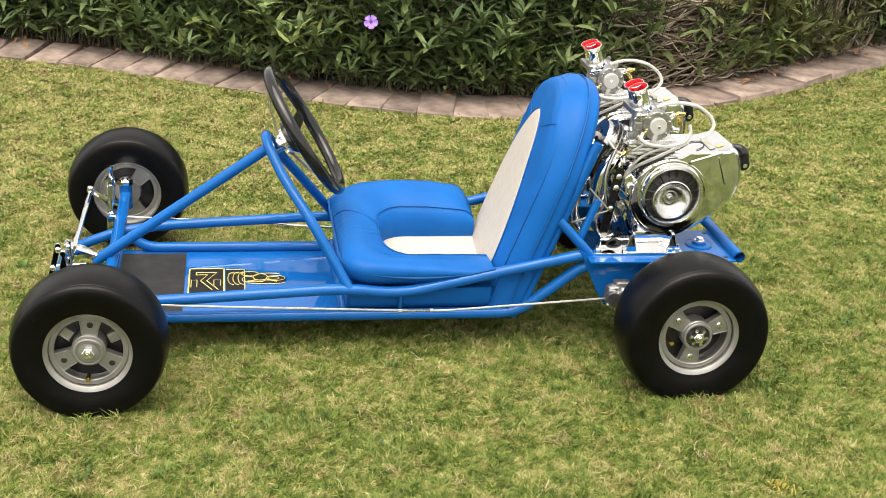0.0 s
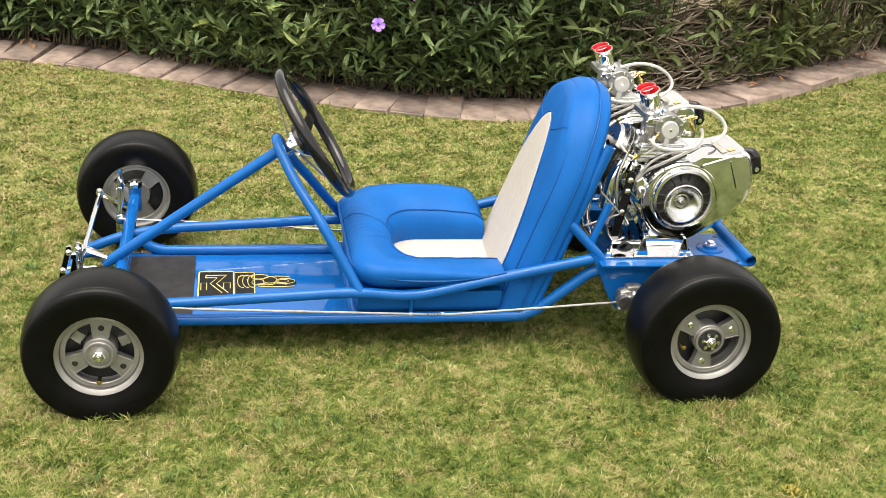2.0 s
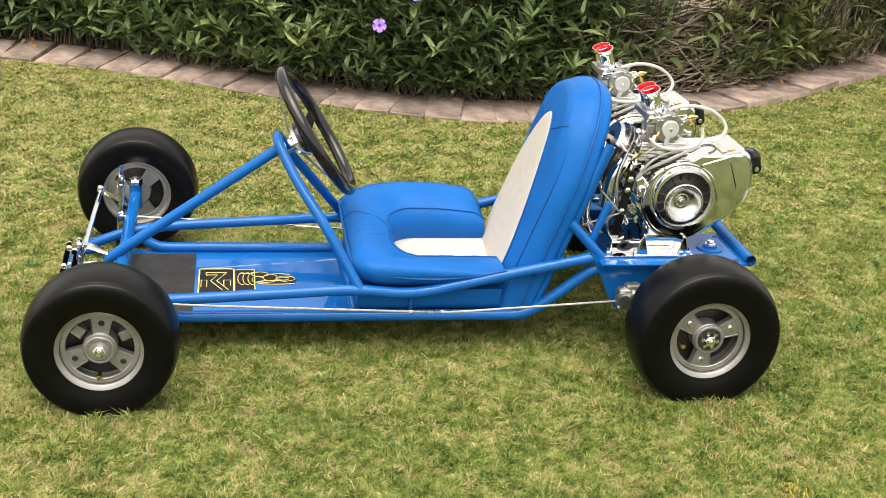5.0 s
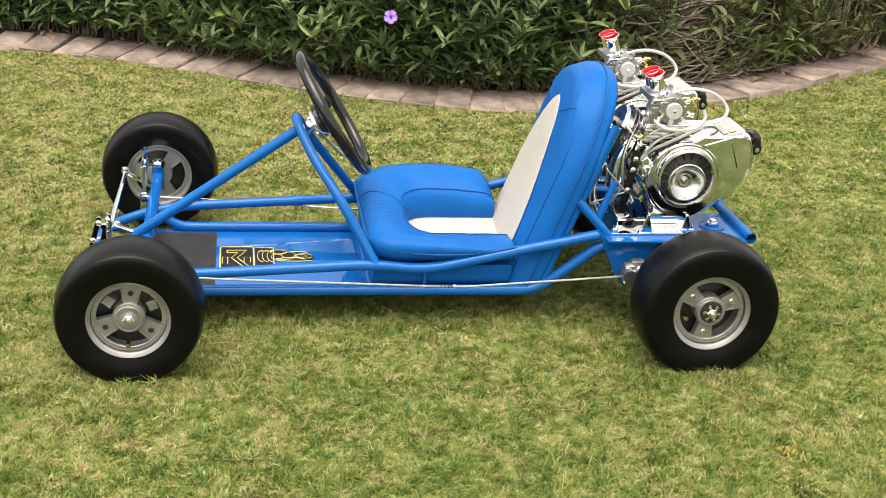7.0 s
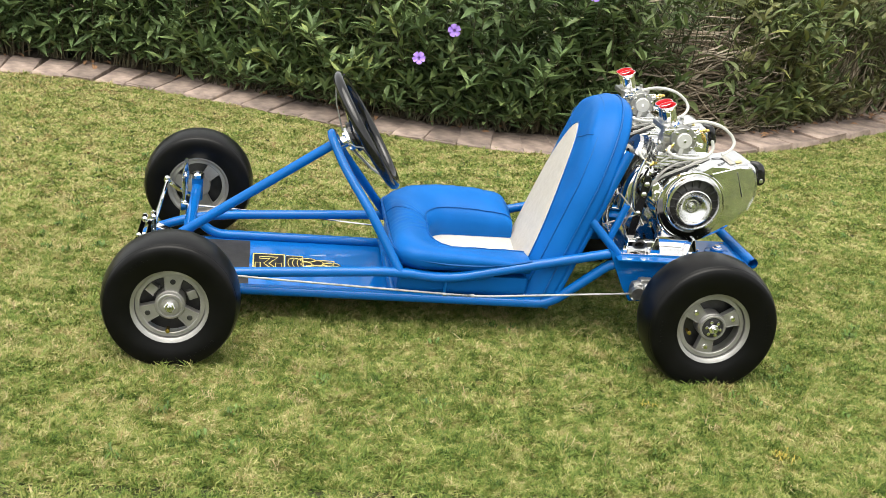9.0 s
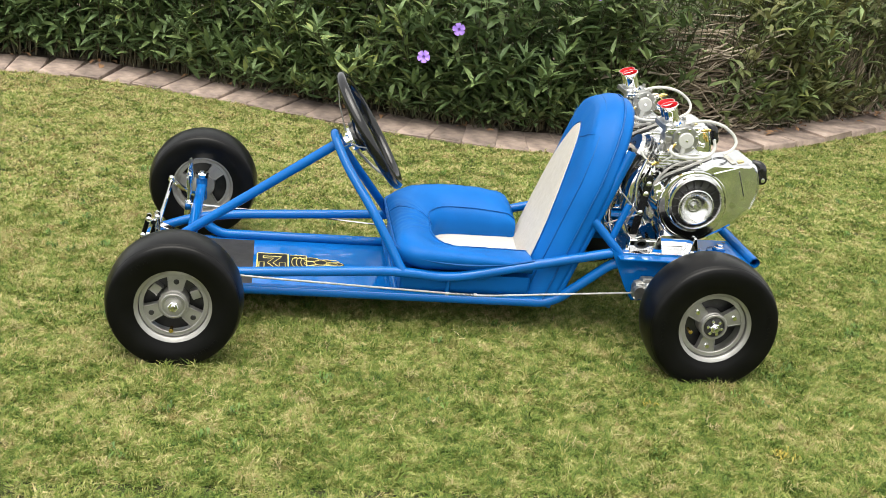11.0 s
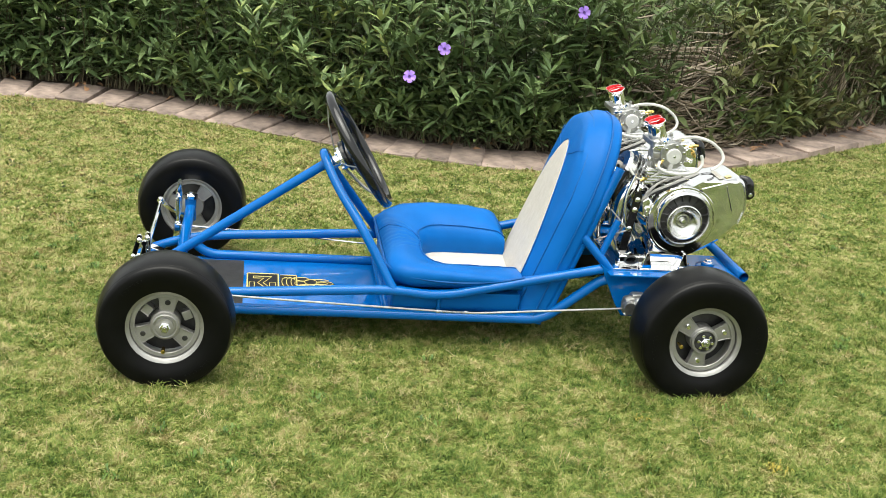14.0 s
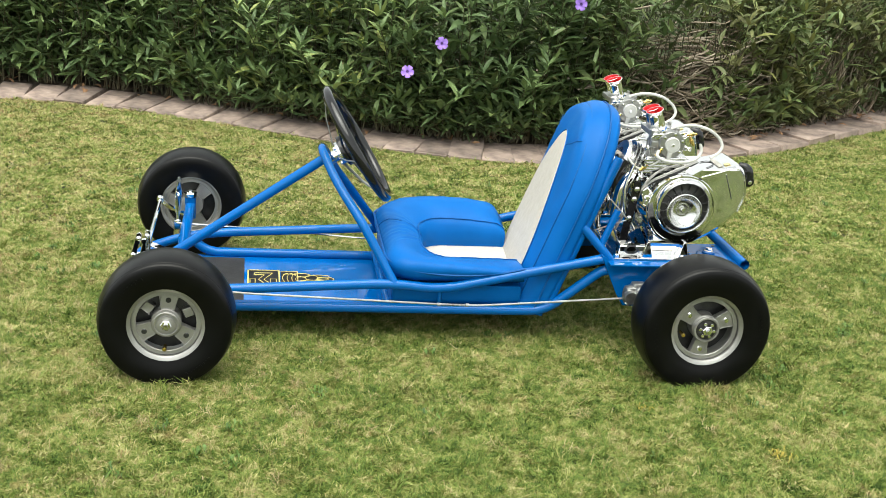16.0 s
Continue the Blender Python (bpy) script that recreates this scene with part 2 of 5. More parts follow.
wire(m, f.outputs[0], k.inputs["Height"])
wire(m, k.outputs[0], b.inputs["Normal"])


# ---- mesh helpers ----
def part(name, bm, material, parent=None, label="", sharp=35):
    """Links a bmesh as one mesh object, under a thing or a part."""
    me = bpy.data.meshes.new(name)
    bmesh.ops.recalc_face_normals(bm, faces=bm.faces)
    bm.to_mesh(me)
    bm.free()
    for p in me.polygons:
        p.use_smooth = True
    me.set_sharp_from_angle(angle=radians(sharp))
    me.materials.append(material)
    ob = new(name, me)
    if parent:
        ob.parent = parent
    if label:
        tagged(ob, label)
    return ob


def smooth(points, radius=0.03, steps=7):
    """A polyline with its corners rounded."""
    pts = [Vector(p) for p in points]
    out = [pts[0]]
    for a, c, d in zip(pts, pts[1:], pts[2:]):
        u, v = a - c, d - c
        r = min(radius, u.length * 0.48, v.length * 0.48)
        p, q = c + u.normalized() * r, c + v.normalized() * r
        for i in range(steps + 1):
            s = i / steps
            out.append(p * (1 - s) ** 2 + c * 2 * s * (1 - s) + q * s * s)
    out.append(pts[-1])
    return out


def sweep(bm, path, r, sides=12, closed=False, section=None, caps=True):
    """A tube along a path; r may be one radius or a list. section: own outline of (a, b) in the plane across the path."""
    path = [Vector(p) for p in path]
    n = len(path)
    rings = []
    side = None
    for i, p in enumerate(path):
        a = path[i - 1] if i or closed else p
        d = path[(i + 1) % n] if i < n - 1 or closed else p
        t = (d - a).normalized()
        if side is None:
            side = t.cross(Vector((0, 0, 1)))
            if side.length < 0.05:
                side = t.cross(Vector((0, 1, 0)))
        side = (side - t * side.dot(t)).normalized()
        up = side.cross(t)
        rr = r[i] if isinstance(r, (list, tuple)) else r
        shape = section or [(math.cos(2 * math.pi * k / sides), math.sin(2 * math.pi * k / sides)) for k in range(sides)]
        rings.append([bm.verts.new(p + side * (x * rr) + up * (y * rr)) for x, y in shape])
    m = len(rings[0])
    for i in range(n if closed else n - 1):
        a, c = rings[i], rings[(i + 1) % n]
        for k in range(m):
            bm.faces.new((a[k], a[(k + 1) % m], c[(k + 1) % m], c[k]))
    if caps and not closed:
        bm.faces.new(rings[0][::-1])
        bm.faces.new(rings[-1])
    return bm


def tube(points, r, radius=0.04, sides=14, hollow=False):
    bm = bmesh.new()
    path = smooth(points, radius)
    sweep(bm, path, r, sides, caps=not hollow)
    if hollow:
        a, c = path[0], path[0] + (path[1] - path[0]).normalized() * 0.02
        sweep(bm, [c, a], r * 0.78, sides, caps=False)
        d, e = path[-1], path[-1] + (path[-2] - path[-1]).normalized() * 0.02
        sweep(bm, [e, d], r * 0.78, sides, caps=False)
    return bm


def lathe(bm, profile, segments=40, m=Matrix(), arc=None):
    """Turns (radius, along) pairs about the local z axis and puts the result at m."""
    rings = []
    for r, z in profile:
        if r < 1e-5:
            rings.append([bm.verts.new(m @ Vector((0, 0, z)))])
        else:
            rings.append([bm.verts.new(m @ Vector((r * math.cos(2 * math.pi * k / segments), r * math.sin(2 * math.pi * k / segments), z))) for k in range(segments)])
    for a, c in zip(rings, rings[1:]):
        for k in range(segments):
            j = (k + 1) % segments
            if len(a) == 1 and len(c) > 1:
                bm.faces.new((a[0], c[j], c[k]))
            elif len(c) == 1 and len(a) > 1:
                bm.faces.new((a[k], a[j], c[0]))
            elif len(a) > 1:
                bm.faces.new((a[k], a[j], c[j], c[k]))
    return bm


def block(bm, x0, x1, y0, y1, z0, z1, bevel=0.002, m=Matrix()):
    cube = bmesh.ops.create_cube(bm, size=1.0)["verts"]
    for v in cube:
        v.co = m @ Vector((x0 + (v.co.x + 0.5) * (x1 - x0), y0 + (v.co.y + 0.5) * (y1 - y0), z0 + (v.co.z + 0.5) * (z1 - z0)))
    if bevel:
        edges = list({e for v in cube for e in v.link_edges})
        bmesh.ops.bevel(bm, geom=edges, offset=bevel, segments=2, profile=0.5, affect="EDGES")
    return bm


def slab(bm, outline, y0, y1, bevel=0.003, m=Matrix()):
    """An outline of (x, z) pairs, extruded along y, with rounded rims."""
    a = [bm.verts.new(m @ Vector((x, y0, z))) for x, z in outline]
    c = [bm.verts.new(m @ Vector((x, y1, z))) for x, z in outline]
    n = len(a)
    faces = [bm.faces.new(a[::-1]), bm.faces.new(c)]
    for k in range(n):
        bm.faces.new((a[k], a[(k + 1) % n], c[(k + 1) % n], c[k]))
    if bevel:
        edges = list({e for f in faces for e in f.edges})
        bmesh.ops.bevel(bm, geom=edges, offset=bevel, segments=3, profile=0.5, affect="EDGES")
    return bm


def hexagon(bm, r, h, m, hole=0.0):
    p = [(r, 0), (r, h * 0.85), (r * 0.86, h), (0, h)]
    return lathe(bm, p, 6, m)


OUT = pose(0, 0, 0, 90)          # local z turned to -y, towards the near side
IN = pose(0, 0, 0, -90)          # local z turned to +y


def place(x, y, z, turn=Matrix()):
    return Matrix.Translation((x, y, z)) @ turn


# ---- ground ----
def kerb_y(x):
    """The lawn's edge along the bed: an S-bend on one side, a widening sweep on the other."""
    d = 0.05 - x
    if d > 0:
        return 1.735 + 0.33 * (1 - math.cos(math.pi * min(d, 1.85) / 1.85))
    return 1.735 + (0.32 * d * d if d > -1.1 else 0.3872 + 0.704 * (-d - 1.1))


bm = bmesh.new()
xs = [-400, -60, -12] + [i * 0.1 for i in range(-40, 41)] + [12, 60, 400]
ys = [-400, -60, -12] + [i * 0.1 for i in range(-30, 51)] + [12, 60, 400]
grid = [[bm.verts.new((x, y, -0.004 + 0.0015 * noise.noise((x * 2.2, y * 2.2, 0)) if abs(x) < 5 and -4 < y < 6 else -0.004)) for x in xs] for y in ys]
for r0, r1 in zip(grid, grid[1:]):
    for i in range(len(xs) - 1):
        bm.faces.new((r0[i], r0[i + 1], r1[i + 1], r1[i]))
ground = tagged(part("ground", bm, SOIL), "lawn ground under short grass, reaching the horizon", "ground", kind="structure")

bm = bmesh.new()
rows = []
for i in range(-30, 31):
    x = i * 0.1
    y = kerb_y(x)
    rows.append([bm.verts.new((x, y + dy, z)) for dy, z in ((0.12, -0.02), (0.215, 0.006), (0.5, 0.04), (1.6, 0.05))])
for a, c in zip(rows, rows[1:]):
    for k in range(3):
        bm.faces.new((a[k], c[k], c[k + 1], a[k + 1]))
tagged(part("garden_bed", bm, EARTH), "dark bare earth of the bed under the hedge", "garden bed", kind="structure")

# ---- grass ----
def lawn(seed, count, y_low, y_high, length, width, flat, span=None, lift=1.0):
    """Points of many blades: root, two sides of the belly, tip. flat: how far they lean over."""
    g = np.random.default_rng(seed)
    y = y_low + (y_high - y_low) * g.random(count)
    left, right = -1.34 - 0.19 * (y + 0.45), 0.30 + 0.52 * (y + 0.4)
    x = left + (right - left) * g.random(count)
    fringe = 0.25 * g.random(count) ** 2
    if span:
        x = span[0] + (span[1] - span[0]) * g.random(count)
        inside = ~((y > -0.53 - fringe) & (x > left + fringe) & (x < right - fringe))
    else:
        across = 2 * (x - left) / (right - left) - 1
        x += np.sign(across) * np.abs(across) ** 6 * fringe
        y = np.where(y < y_low + 0.1, y - fringe, y)
        inside = np.full(count, True)
    edge = np.array([kerb_y(v) for v in np.linspace(-4, 4, 801)])
    keep = inside & (y < np.interp(x, np.linspace(-4, 4, 801), edge) + 0.014 * g.random(count))
    x, y = x[keep], y[keep]
    # most blades spring from shared crowns and spread outwards; bare spots stay between
    c = len(x)
    crown = g.permutation(c)[np.arange(c) // 9]
    joined = g.random(c) < 0.72
    turn = g.random(c) * 2 * np.pi
    step = 0.001 + 0.007 * g.random(c)
    x, y = np.where(joined, x[crown] + step * np.cos(turn), x), np.where(joined, y[crown] + step * np.sin(turn), y)
    tuft = np.array([noise.noise((a * 7, b_ * 7, 3)) for a, b_ in zip(x, y)])
    fine = np.array([noise.noise((a * 30, b_ * 30, 5)) for a, b_ in zip(x, y)])
    # neighbouring blades are combed the same way
    comb = np.array([noise.noise((a * 13, b_ * 13, 9)) for a, b_ in zip(x, y)]) * 5.0
    turn = np.where(g.random(c) < 0.4, comb + g.normal(0, 0.7, c), turn)
    ln = length * (0.5 + g.random(c)) * np.maximum(0.62, 1 + 0.45 * tuft + 0.95 * fine)
    ln *= 1 + 0.9 * np.exp(-((x - 0.01) / 0.10) ** 2 - ((y + 0.025) / 0.03) ** 2)
    ln *= 1 + 0.7 * np.exp(-((x + 1.04) / 0.10) ** 2 - ((y + 0.02) / 0.03) ** 2)
    wd = width * (0.6 + 0.8 * g.random(c))
    lean = 0.15 + flat * g.random(c)
    dx, dy = np.cos(turn), np.sin(turn)
    base = np.stack([x, y, np.full(c, -0.003)], 1)
    way = np.stack([dx * np.sin(lean), dy * np.sin(lean), np.cos(lean) * lift], 1)
    droop = np.stack([dx, dy, -0.35 - 0.6 * g.random(c)], 1)
    mid = base + way * (ln * 0.48)[:, None]
    tip = mid + (way * 0.5 + droop * 0.5 * np.minimum(1, lean)[:, None]) * (ln * 0.6)[:, None]
    twist = g.normal(0, 0.5, c)
    sx = np.stack([-np.sin(turn + twist), np.cos(turn + twist), g.normal(0, 0.35, c)], 1) * (wd * 0.5)[:, None]
    tip += np.stack([-dy, dx, np.zeros(c)], 1) * (ln * g.normal(0, 0.32, c))[:, None]
    tip[:, 2] = np.maximum(tip[:, 2], 0.002)
    return np.stack([base, mid + sx, mid - sx, tip], 1)


def blade_mesh(name, blades, whole, material, label):
    """One mesh of blades: each of two triangles, or (whole=False) of the upper triangle alone, drawn down to the root."""
    count = len(blades)
    if not whole:
        half = blades[:, 1] - blades[:, 2]
        blades = np.stack([blades[:, 0] + half * 0.5, blades[:, 0] - half * 0.5, blades[:, 3]], 1)
    corners = 4 if whole else 3
    order = np.array([0, 1, 2, 1, 3, 2]) if whole else np.array([0, 1, 2])
    me = bpy.data.meshes.new(name)
    me.vertices.add(count * corners)
    me.vertices.foreach_set("co", blades.reshape(-1).astype(np.float32))
    tri = (np.arange(count)[:, None] * corners + order[None]).reshape(-1)
    me.loops.add(len(tri))
    me.loops.foreach_set("vertex_index", tri.astype(np.int32))
    me.polygons.add(len(tri) // 3)
    me.polygons.foreach_set("loop_start", np.arange(0, len(tri), 3, dtype=np.int32))
    me.update()
    me.validate()
    me.materials.append(material)
    return tagged(new(name, me), label, "grass", kind="stuff")


blade_mesh("grass", np.concatenate([lawn(1, 540000, -0.53, 0.90, 0.0152, 0.0018, 1.5), lawn(2, 260000, 0.70, 2.5, 0.0120, 0.0029, 1.45)]), True, GRASS, "short green lawn with yellowed dry blades and patches")
blade_mesh("lawn_undergrowth", np.concatenate([lawn(4, 480000, -0.53, 0.95, 0.0115, 0.0022, 1.4), lawn(5, 360000, 0.62, 2.5, 0.0100, 0.0042, 1.25), lawn(3, 120000, -2.6, 3.2, 0.021, 0.0065, 1.2, (-3.0, 2.8))]), False, GRASS, "fine short grass low in the lawn")

# tufts of dead straw, a yellow weed or two, and dark broad-leaved weeds flat on the lawn
def rosette(cx, cy, count, low, high, wide, rise, seed):
    g = np.random.default_rng(seed)
    out = []
    for _ in range(count):
        a, ln, w = g.random() * 6.283, low + (high - low) * g.random(), wide * (0.6 + 0.8 * g.random())
        bx, by = cx + g.normal(0, 0.008), cy + g.normal(0, 0.008)
        up = rise * (0.5 + g.random())
        d, n = np.array((math.cos(a), math.sin(a), 0.0)), np.array((-math.sin(a), math.cos(a), 0.2 * g.normal()))
        root = np.array((bx, by, 0.002))
        belly = root + d * ln * 0.5 + np.array((0, 0, up))
        tip = root + d * ln + n * ln * g.normal(0, 0.3) + np.array((0, 0, up * (0.3 + 0.7 * g.random())))
        out.append((root, belly + n * w * 0.5, belly - n * w * 0.5, tip))
    return out


straw_spots = [(-0.803, -0.121, 1.5), (-0.895, -0.03, 0.8), (-1.061, -0.169, 1.0), (-0.863, 0.157, 0.9), (-0.793, 0.001, 1.0), (-0.957, -0.133, 0.9), (-0.87, 0.03, 1.0), (-0.717, 0.034, 0.6), (-0.251, 0.009, 1.2), (-0.269, -0.133, 1.1), (-0.318, -0.272, 0.9), (-0.038, -0.196, 0.8), (0.093, -0.189, 1.0), (0.02, -0.075, 0.8)]
rs = random.Random(21)
straw_spots += [(rs.uniform(-1.5, 0.6), rs.uniform(-0.45, 1.3), rs.uniform(0.3, 0.9)) for _ in range(90)]
tufts = []
for k, (cx, cy, size) in enumerate(straw_spots):
    tufts += rosette(cx, cy, int(22 * size) + 5, 0.010, 0.026, 0.0011, 0.010, 100 + k)
blade_mesh("straw_tufts", np.array(tufts), True, STRAW, "scattered tufts of pale dead straw in the lawn")
tufts = []
for k, (cx, cy) in enumerate([(0.257, -0.117), (-1.425, 0.808), (-1.265, 1.047), (-0.379, 0.251), (-0.345, 0.235), (0.871, 1.326), (-0.395, 1.292)] + [(rs.uniform(-1.4, 0.9), rs.uniform(-0.4, 1.6)) for _ in range(70)]):
    tufts += rosette(cx, cy, rs.randrange(8, 22), 0.007, 0.015, 0.0045, 0.011, 400 + k)
blade_mesh("lawn_weeds", np.array(tufts), True, WEED, "small dark green broad-leaved weeds in the lawn")
tufts = rosette(0.057, -0.295, 26, 0.007, 0.016, 0.0036, 0.012, 700) + rosette(-0.139, -0.108, 8, 0.007, 0.014, 0.003, 0.011, 701)
blade_mesh("yellow_weed", np.array(tufts), True, YELLOWED, "small weed turned yellow in the lawn")

# dry runners lying in the lawn
g = np.random.default_rng(8)
vs, fs = [], []
tufts = [(-1.9 + 3.9 * g.random(), -0.7 + 3.0 * g.random() ** 1.2, 0.012 + 0.03 * g.random()) for _ in range(420)]
for i in range(1300):
    tx, ty, spread = tufts[int(g.random() ** 1.5 * 420)]
    x, y = tx + g.normal(0, spread), ty + g.normal(0, spread)
    if y > kerb_y(x):
        continue
    a, turn, ln, w = g.random() * 6.283, g.normal(0, 0.5), 0.010 + 0.020 * g.random() ** 2, 0.00035 + 0.0003 * g.random()
    px, py, z = x, y, 0.010 + 0.012 * g.random()
    o = len(vs)
    for s in range(5):
        hx, hy = -math.sin(a) * w, math.cos(a) * w
        lift = z + 0.006 * math.sin(s * 0.8 + i)
        vs += [(px + hx, py + hy, lift), (px - hx, py - hy, lift + 0.0004)]
        px, py = px + math.cos(a) * ln / 4, py + math.sin(a) * ln / 4
        a += turn * 0.35
    fs += [(o + 2 * s, o + 2 * s + 1, o + 2 * s + 3, o + 2 * s + 2) for s in range(4)]
me = bpy.data.meshes.new("dry_straw")
me.from_pydata(vs, [], fs)
me.materials.append(STRAW)
tagged(new("dry_straw", me), "pale dry straw runners lying in the lawn", "dry grass", kind="stuff")

# ---- kerb ----
bm = bmesh.new()
rows = []
for i in range(-60, 61):
    x = i * 0.05
    z = -0.003 + 0.014 * min(1.0, max(0.0, (x - 0.5) / 0.5))
    rows.append([bm.verts.new((x, kerb_y(x) + dy, z)) for dy in (0.012, 0.12, 0.225)])
for a, c in zip(rows, rows[1:]):
    for k in range(2):
        bm.faces.new((a[k], c[k], c[k + 1], a[k + 1]))
tagged(part("joint_sand", bm, SAND), "brown sandy joints between the pavers", "sand", kind="structure")
kerb = tagged(new("kerb_edging"), "row of weathered pinkish grey paver bricks edging the lawn", "kerb", kind="structure")


def paver_shapes(width):
    made = []
    for _ in range(4):
        bm = bmesh.new()
        block(bm, -width / 2, width / 2, 0.0, 0.225, -0.06, 0.0, 0.005)
        for v in bm.verts:
            v.co += Vector((random.uniform(-1, 1), random.uniform(-1, 1), random.uniform(-1, 1))) * 0.0028
        ob = part("brick", bm, PAVER, kerb)
        made.append(ob.data)
        bpy.data.objects.remove(ob)
    return made


narrow, wide = paver_shapes(0.1106), paver_shapes(0.176)
x, pitch = -2.9, 0.1135
while x < 2.6:
    pitch, before = (0.1135 if x < 0.72 else 0.180), pitch
    slope = (kerb_y(x + 0.02) - kerb_y(x - 0.02)) / 0.04
    x += (pitch + before) / 2 / math.sqrt(1 + slope * slope)
    slope = (kerb_y(x + 0.02) - kerb_y(x - 0.02)) / 0.04
    ob = new("brick", random.choice(narrow if pitch < 0.15 else wide))
    ob.parent = kerb
    lift = 0.006 + 0.016 * min(1.0, max(0.0, (x - 0.5) / 0.5))
    ob.matrix_local = pose(x, kerb_y(x), lift + random.uniform(-0.004, 0.004), 2 + random.uniform(-1.5, 1.5), random.uniform(-2, 2), math.degrees(math.atan(slope)) + random.uniform(-1.2, 1.2))

# ---- hedge ----
def leaf_mesh(length, width, curl, fold, bend):
    """Points and faces of one lance-shaped leaf along +x, folded at its midrib."""
    pts, faces = [], []
    steps = [(0.0, 0.16), (0.26, 0.86), (0.60, 0.84), (1.0, 0.03)]
    for s, w in steps:
        x, z = length * s, curl * length * (s - s * s * 1.6)
        y = bend * length * s * s
        half = width * 0.5 * w
        pts += [(x, y - half, z + fold * half), (x, y, z), (x, y + half, z + fold * half)]
    for i in range(len(steps) - 1):
        a = i * 3
        faces += [(a, a + 3, a + 4, a + 1), (a + 1, a + 4, a + 5, a + 2)]
    return pts, faces


hedge = tagged(new("hedge"), "dense dark green hedge of narrow-leaved flowering shrubs behind the kerb", "hedge")
rng = random.Random(11)
leaf_kinds = [leaf_mesh(1.0, rng.uniform(0.20, 0.29), rng.uniform(-0.25, 0.35), rng.uniform(0.15, 0.5), rng.uniform(-0.12, 0.12)) for _ in range(6)]
leaf_poses, stem_paths = [], []


def bare(x):
    """How thin the foliage stands: the patches of bare twigs."""
    return max(0.0, 1 - abs((x - 0.62) / 0.42)) * 1.0 + max(0.0, 1 - abs((x - 1.55) / 0.35)) * 0.85


for i in range(2350):
    x = rng.uniform(-2.25, 2.45)
    depth = rng.random() ** 2.2 * 0.55
    low = i > 1640          # short shoots that hang over the pavers
    if low:
        x, depth = rng.uniform(-2.0, 2.2), rng.random() * 0.05
        if bare(x) > 0.6 or (x < -1.15 and rng.random() < 0.75):
            continue
    y = kerb_y(x) + (0.17 if low and x > -1.1 else 0.215) + depth * 1.05
    top = rng.uniform(0.10, 0.62) if depth < 0.16 else rng.uniform(0.42, 0.86)
    if low:
        top = rng.uniform(0.05, 0.17)
    thin = bare(x)
    lean_y = -rng.uniform(0.02, 0.17) * (1.2 - depth) * (1.0 if x > -0.9 else 0.45)
    if low:
        lean_y = -rng.uniform(0.0, 0.06)
    lean_x = rng.uniform(-0.12, 0.12)
    p0 = Vector((x, y, 0.02))
    path = []
    for s in range(7):
        u = s / 6
        path.append(p0 + Vector((lean_x * u * u + 0.01 * math.sin(5 * u + i), lean_y * u ** 1.4, top * u)))
    stem_paths.append(path)
    gap = 0.029
    at, k = (0.06 if depth > 0.2 else 0.02 if low else 0.04) + rng.random() * 0.03, 0
    while at < top:
        u = at / top
        j = min(5, int(u * 6))
        p = path[j].lerp(path[j + 1], u * 6 - j)
        size = rng.uniform(0.052, 0.100) * (0.8 if low else 1.0 if u < 0.85 else 0.75)
        for half in (0, 180):
            if rng.random() < (0.86 - 0.78 * thin if at < 0.32 else 0.9 - 0.4 * thin):
                yaw = half + 90 * (k % 2) + rng.uniform(-35, 35) + i * 47
                pitch = rng.uniform(-5, 45) if u > 0.5 or low else rng.uniform(-30, 40)
                leaf_poses.append((p.x, p.y, p.z, size, yaw, -pitch, rng.uniform(-30, 30), rng.randrange(6)))
        at += gap * rng.uniform(0.75, 1.3)
        k += 1
    for q in range(4):
        if rng.random() > thin * 0.6:
            leaf_poses.append((*path[6], rng.uniform(0.05, 0.085), q * 90 + rng.uniform(-25, 25) + i * 13, -rng.uniform(20, 65), rng.uniform(-25, 25), rng.randrange(6)))

kind_meshes = []
for pts, faces in leaf_kinds:
    me = bpy.data.meshes.new("leaf")
    me.from_pydata(pts, [], faces)
    for p in me.polygons:
        p.use_smooth = True
    me.materials.append(LEAF)
    kind_meshes.append(me)
verts, faces, single = [], [], 0
hollows = ((0.70, 0.40, 0.13, 0.07), (1.33, 0.26, 0.10, 0.14), (0.52, 0.36, 0.10, 0.05))      # x, height, half-widths of the gaps in the foliage
for lx, ly, lz, size, yaw, pitch, roll, kind in leaf_poses:
    if any(((lx - hx) / rx) ** 2 + ((lz - hz) / rz) ** 2 < 1 for hx, hz, rx, rz in hollows) and rng.random() < 0.82:
        continue
    m4 = pose(lx, ly, lz, roll, pitch, yaw) @ Matrix.Scale(size, 4)
    if single < 300 and -0.75 < lx < 0.3 and ly < kerb_y(lx) + 0.20 and 0.06 < lz < 0.5:
        ob = new("leaf", kind_meshes[kind])
        ob.parent = hedge
        ob.matrix_basis = m4
        single += 1
        continue
    pts, fs = leaf_kinds[kind]
    o = len(verts)
    verts += [m4 @ Vector(p) for p in pts]
    faces += [tuple(o + v for v in f) for f in fs]
me = bpy.data.meshes.new("foliage")
me.from_pydata(verts, [], faces)
for p in me.polygons:
    p.use_smooth = True
me.materials.append(LEAF)
ob = tagged(new("foliage", me), "mass of narrow pointed dark green leaves", kind="stuff")
ob.parent = hedge


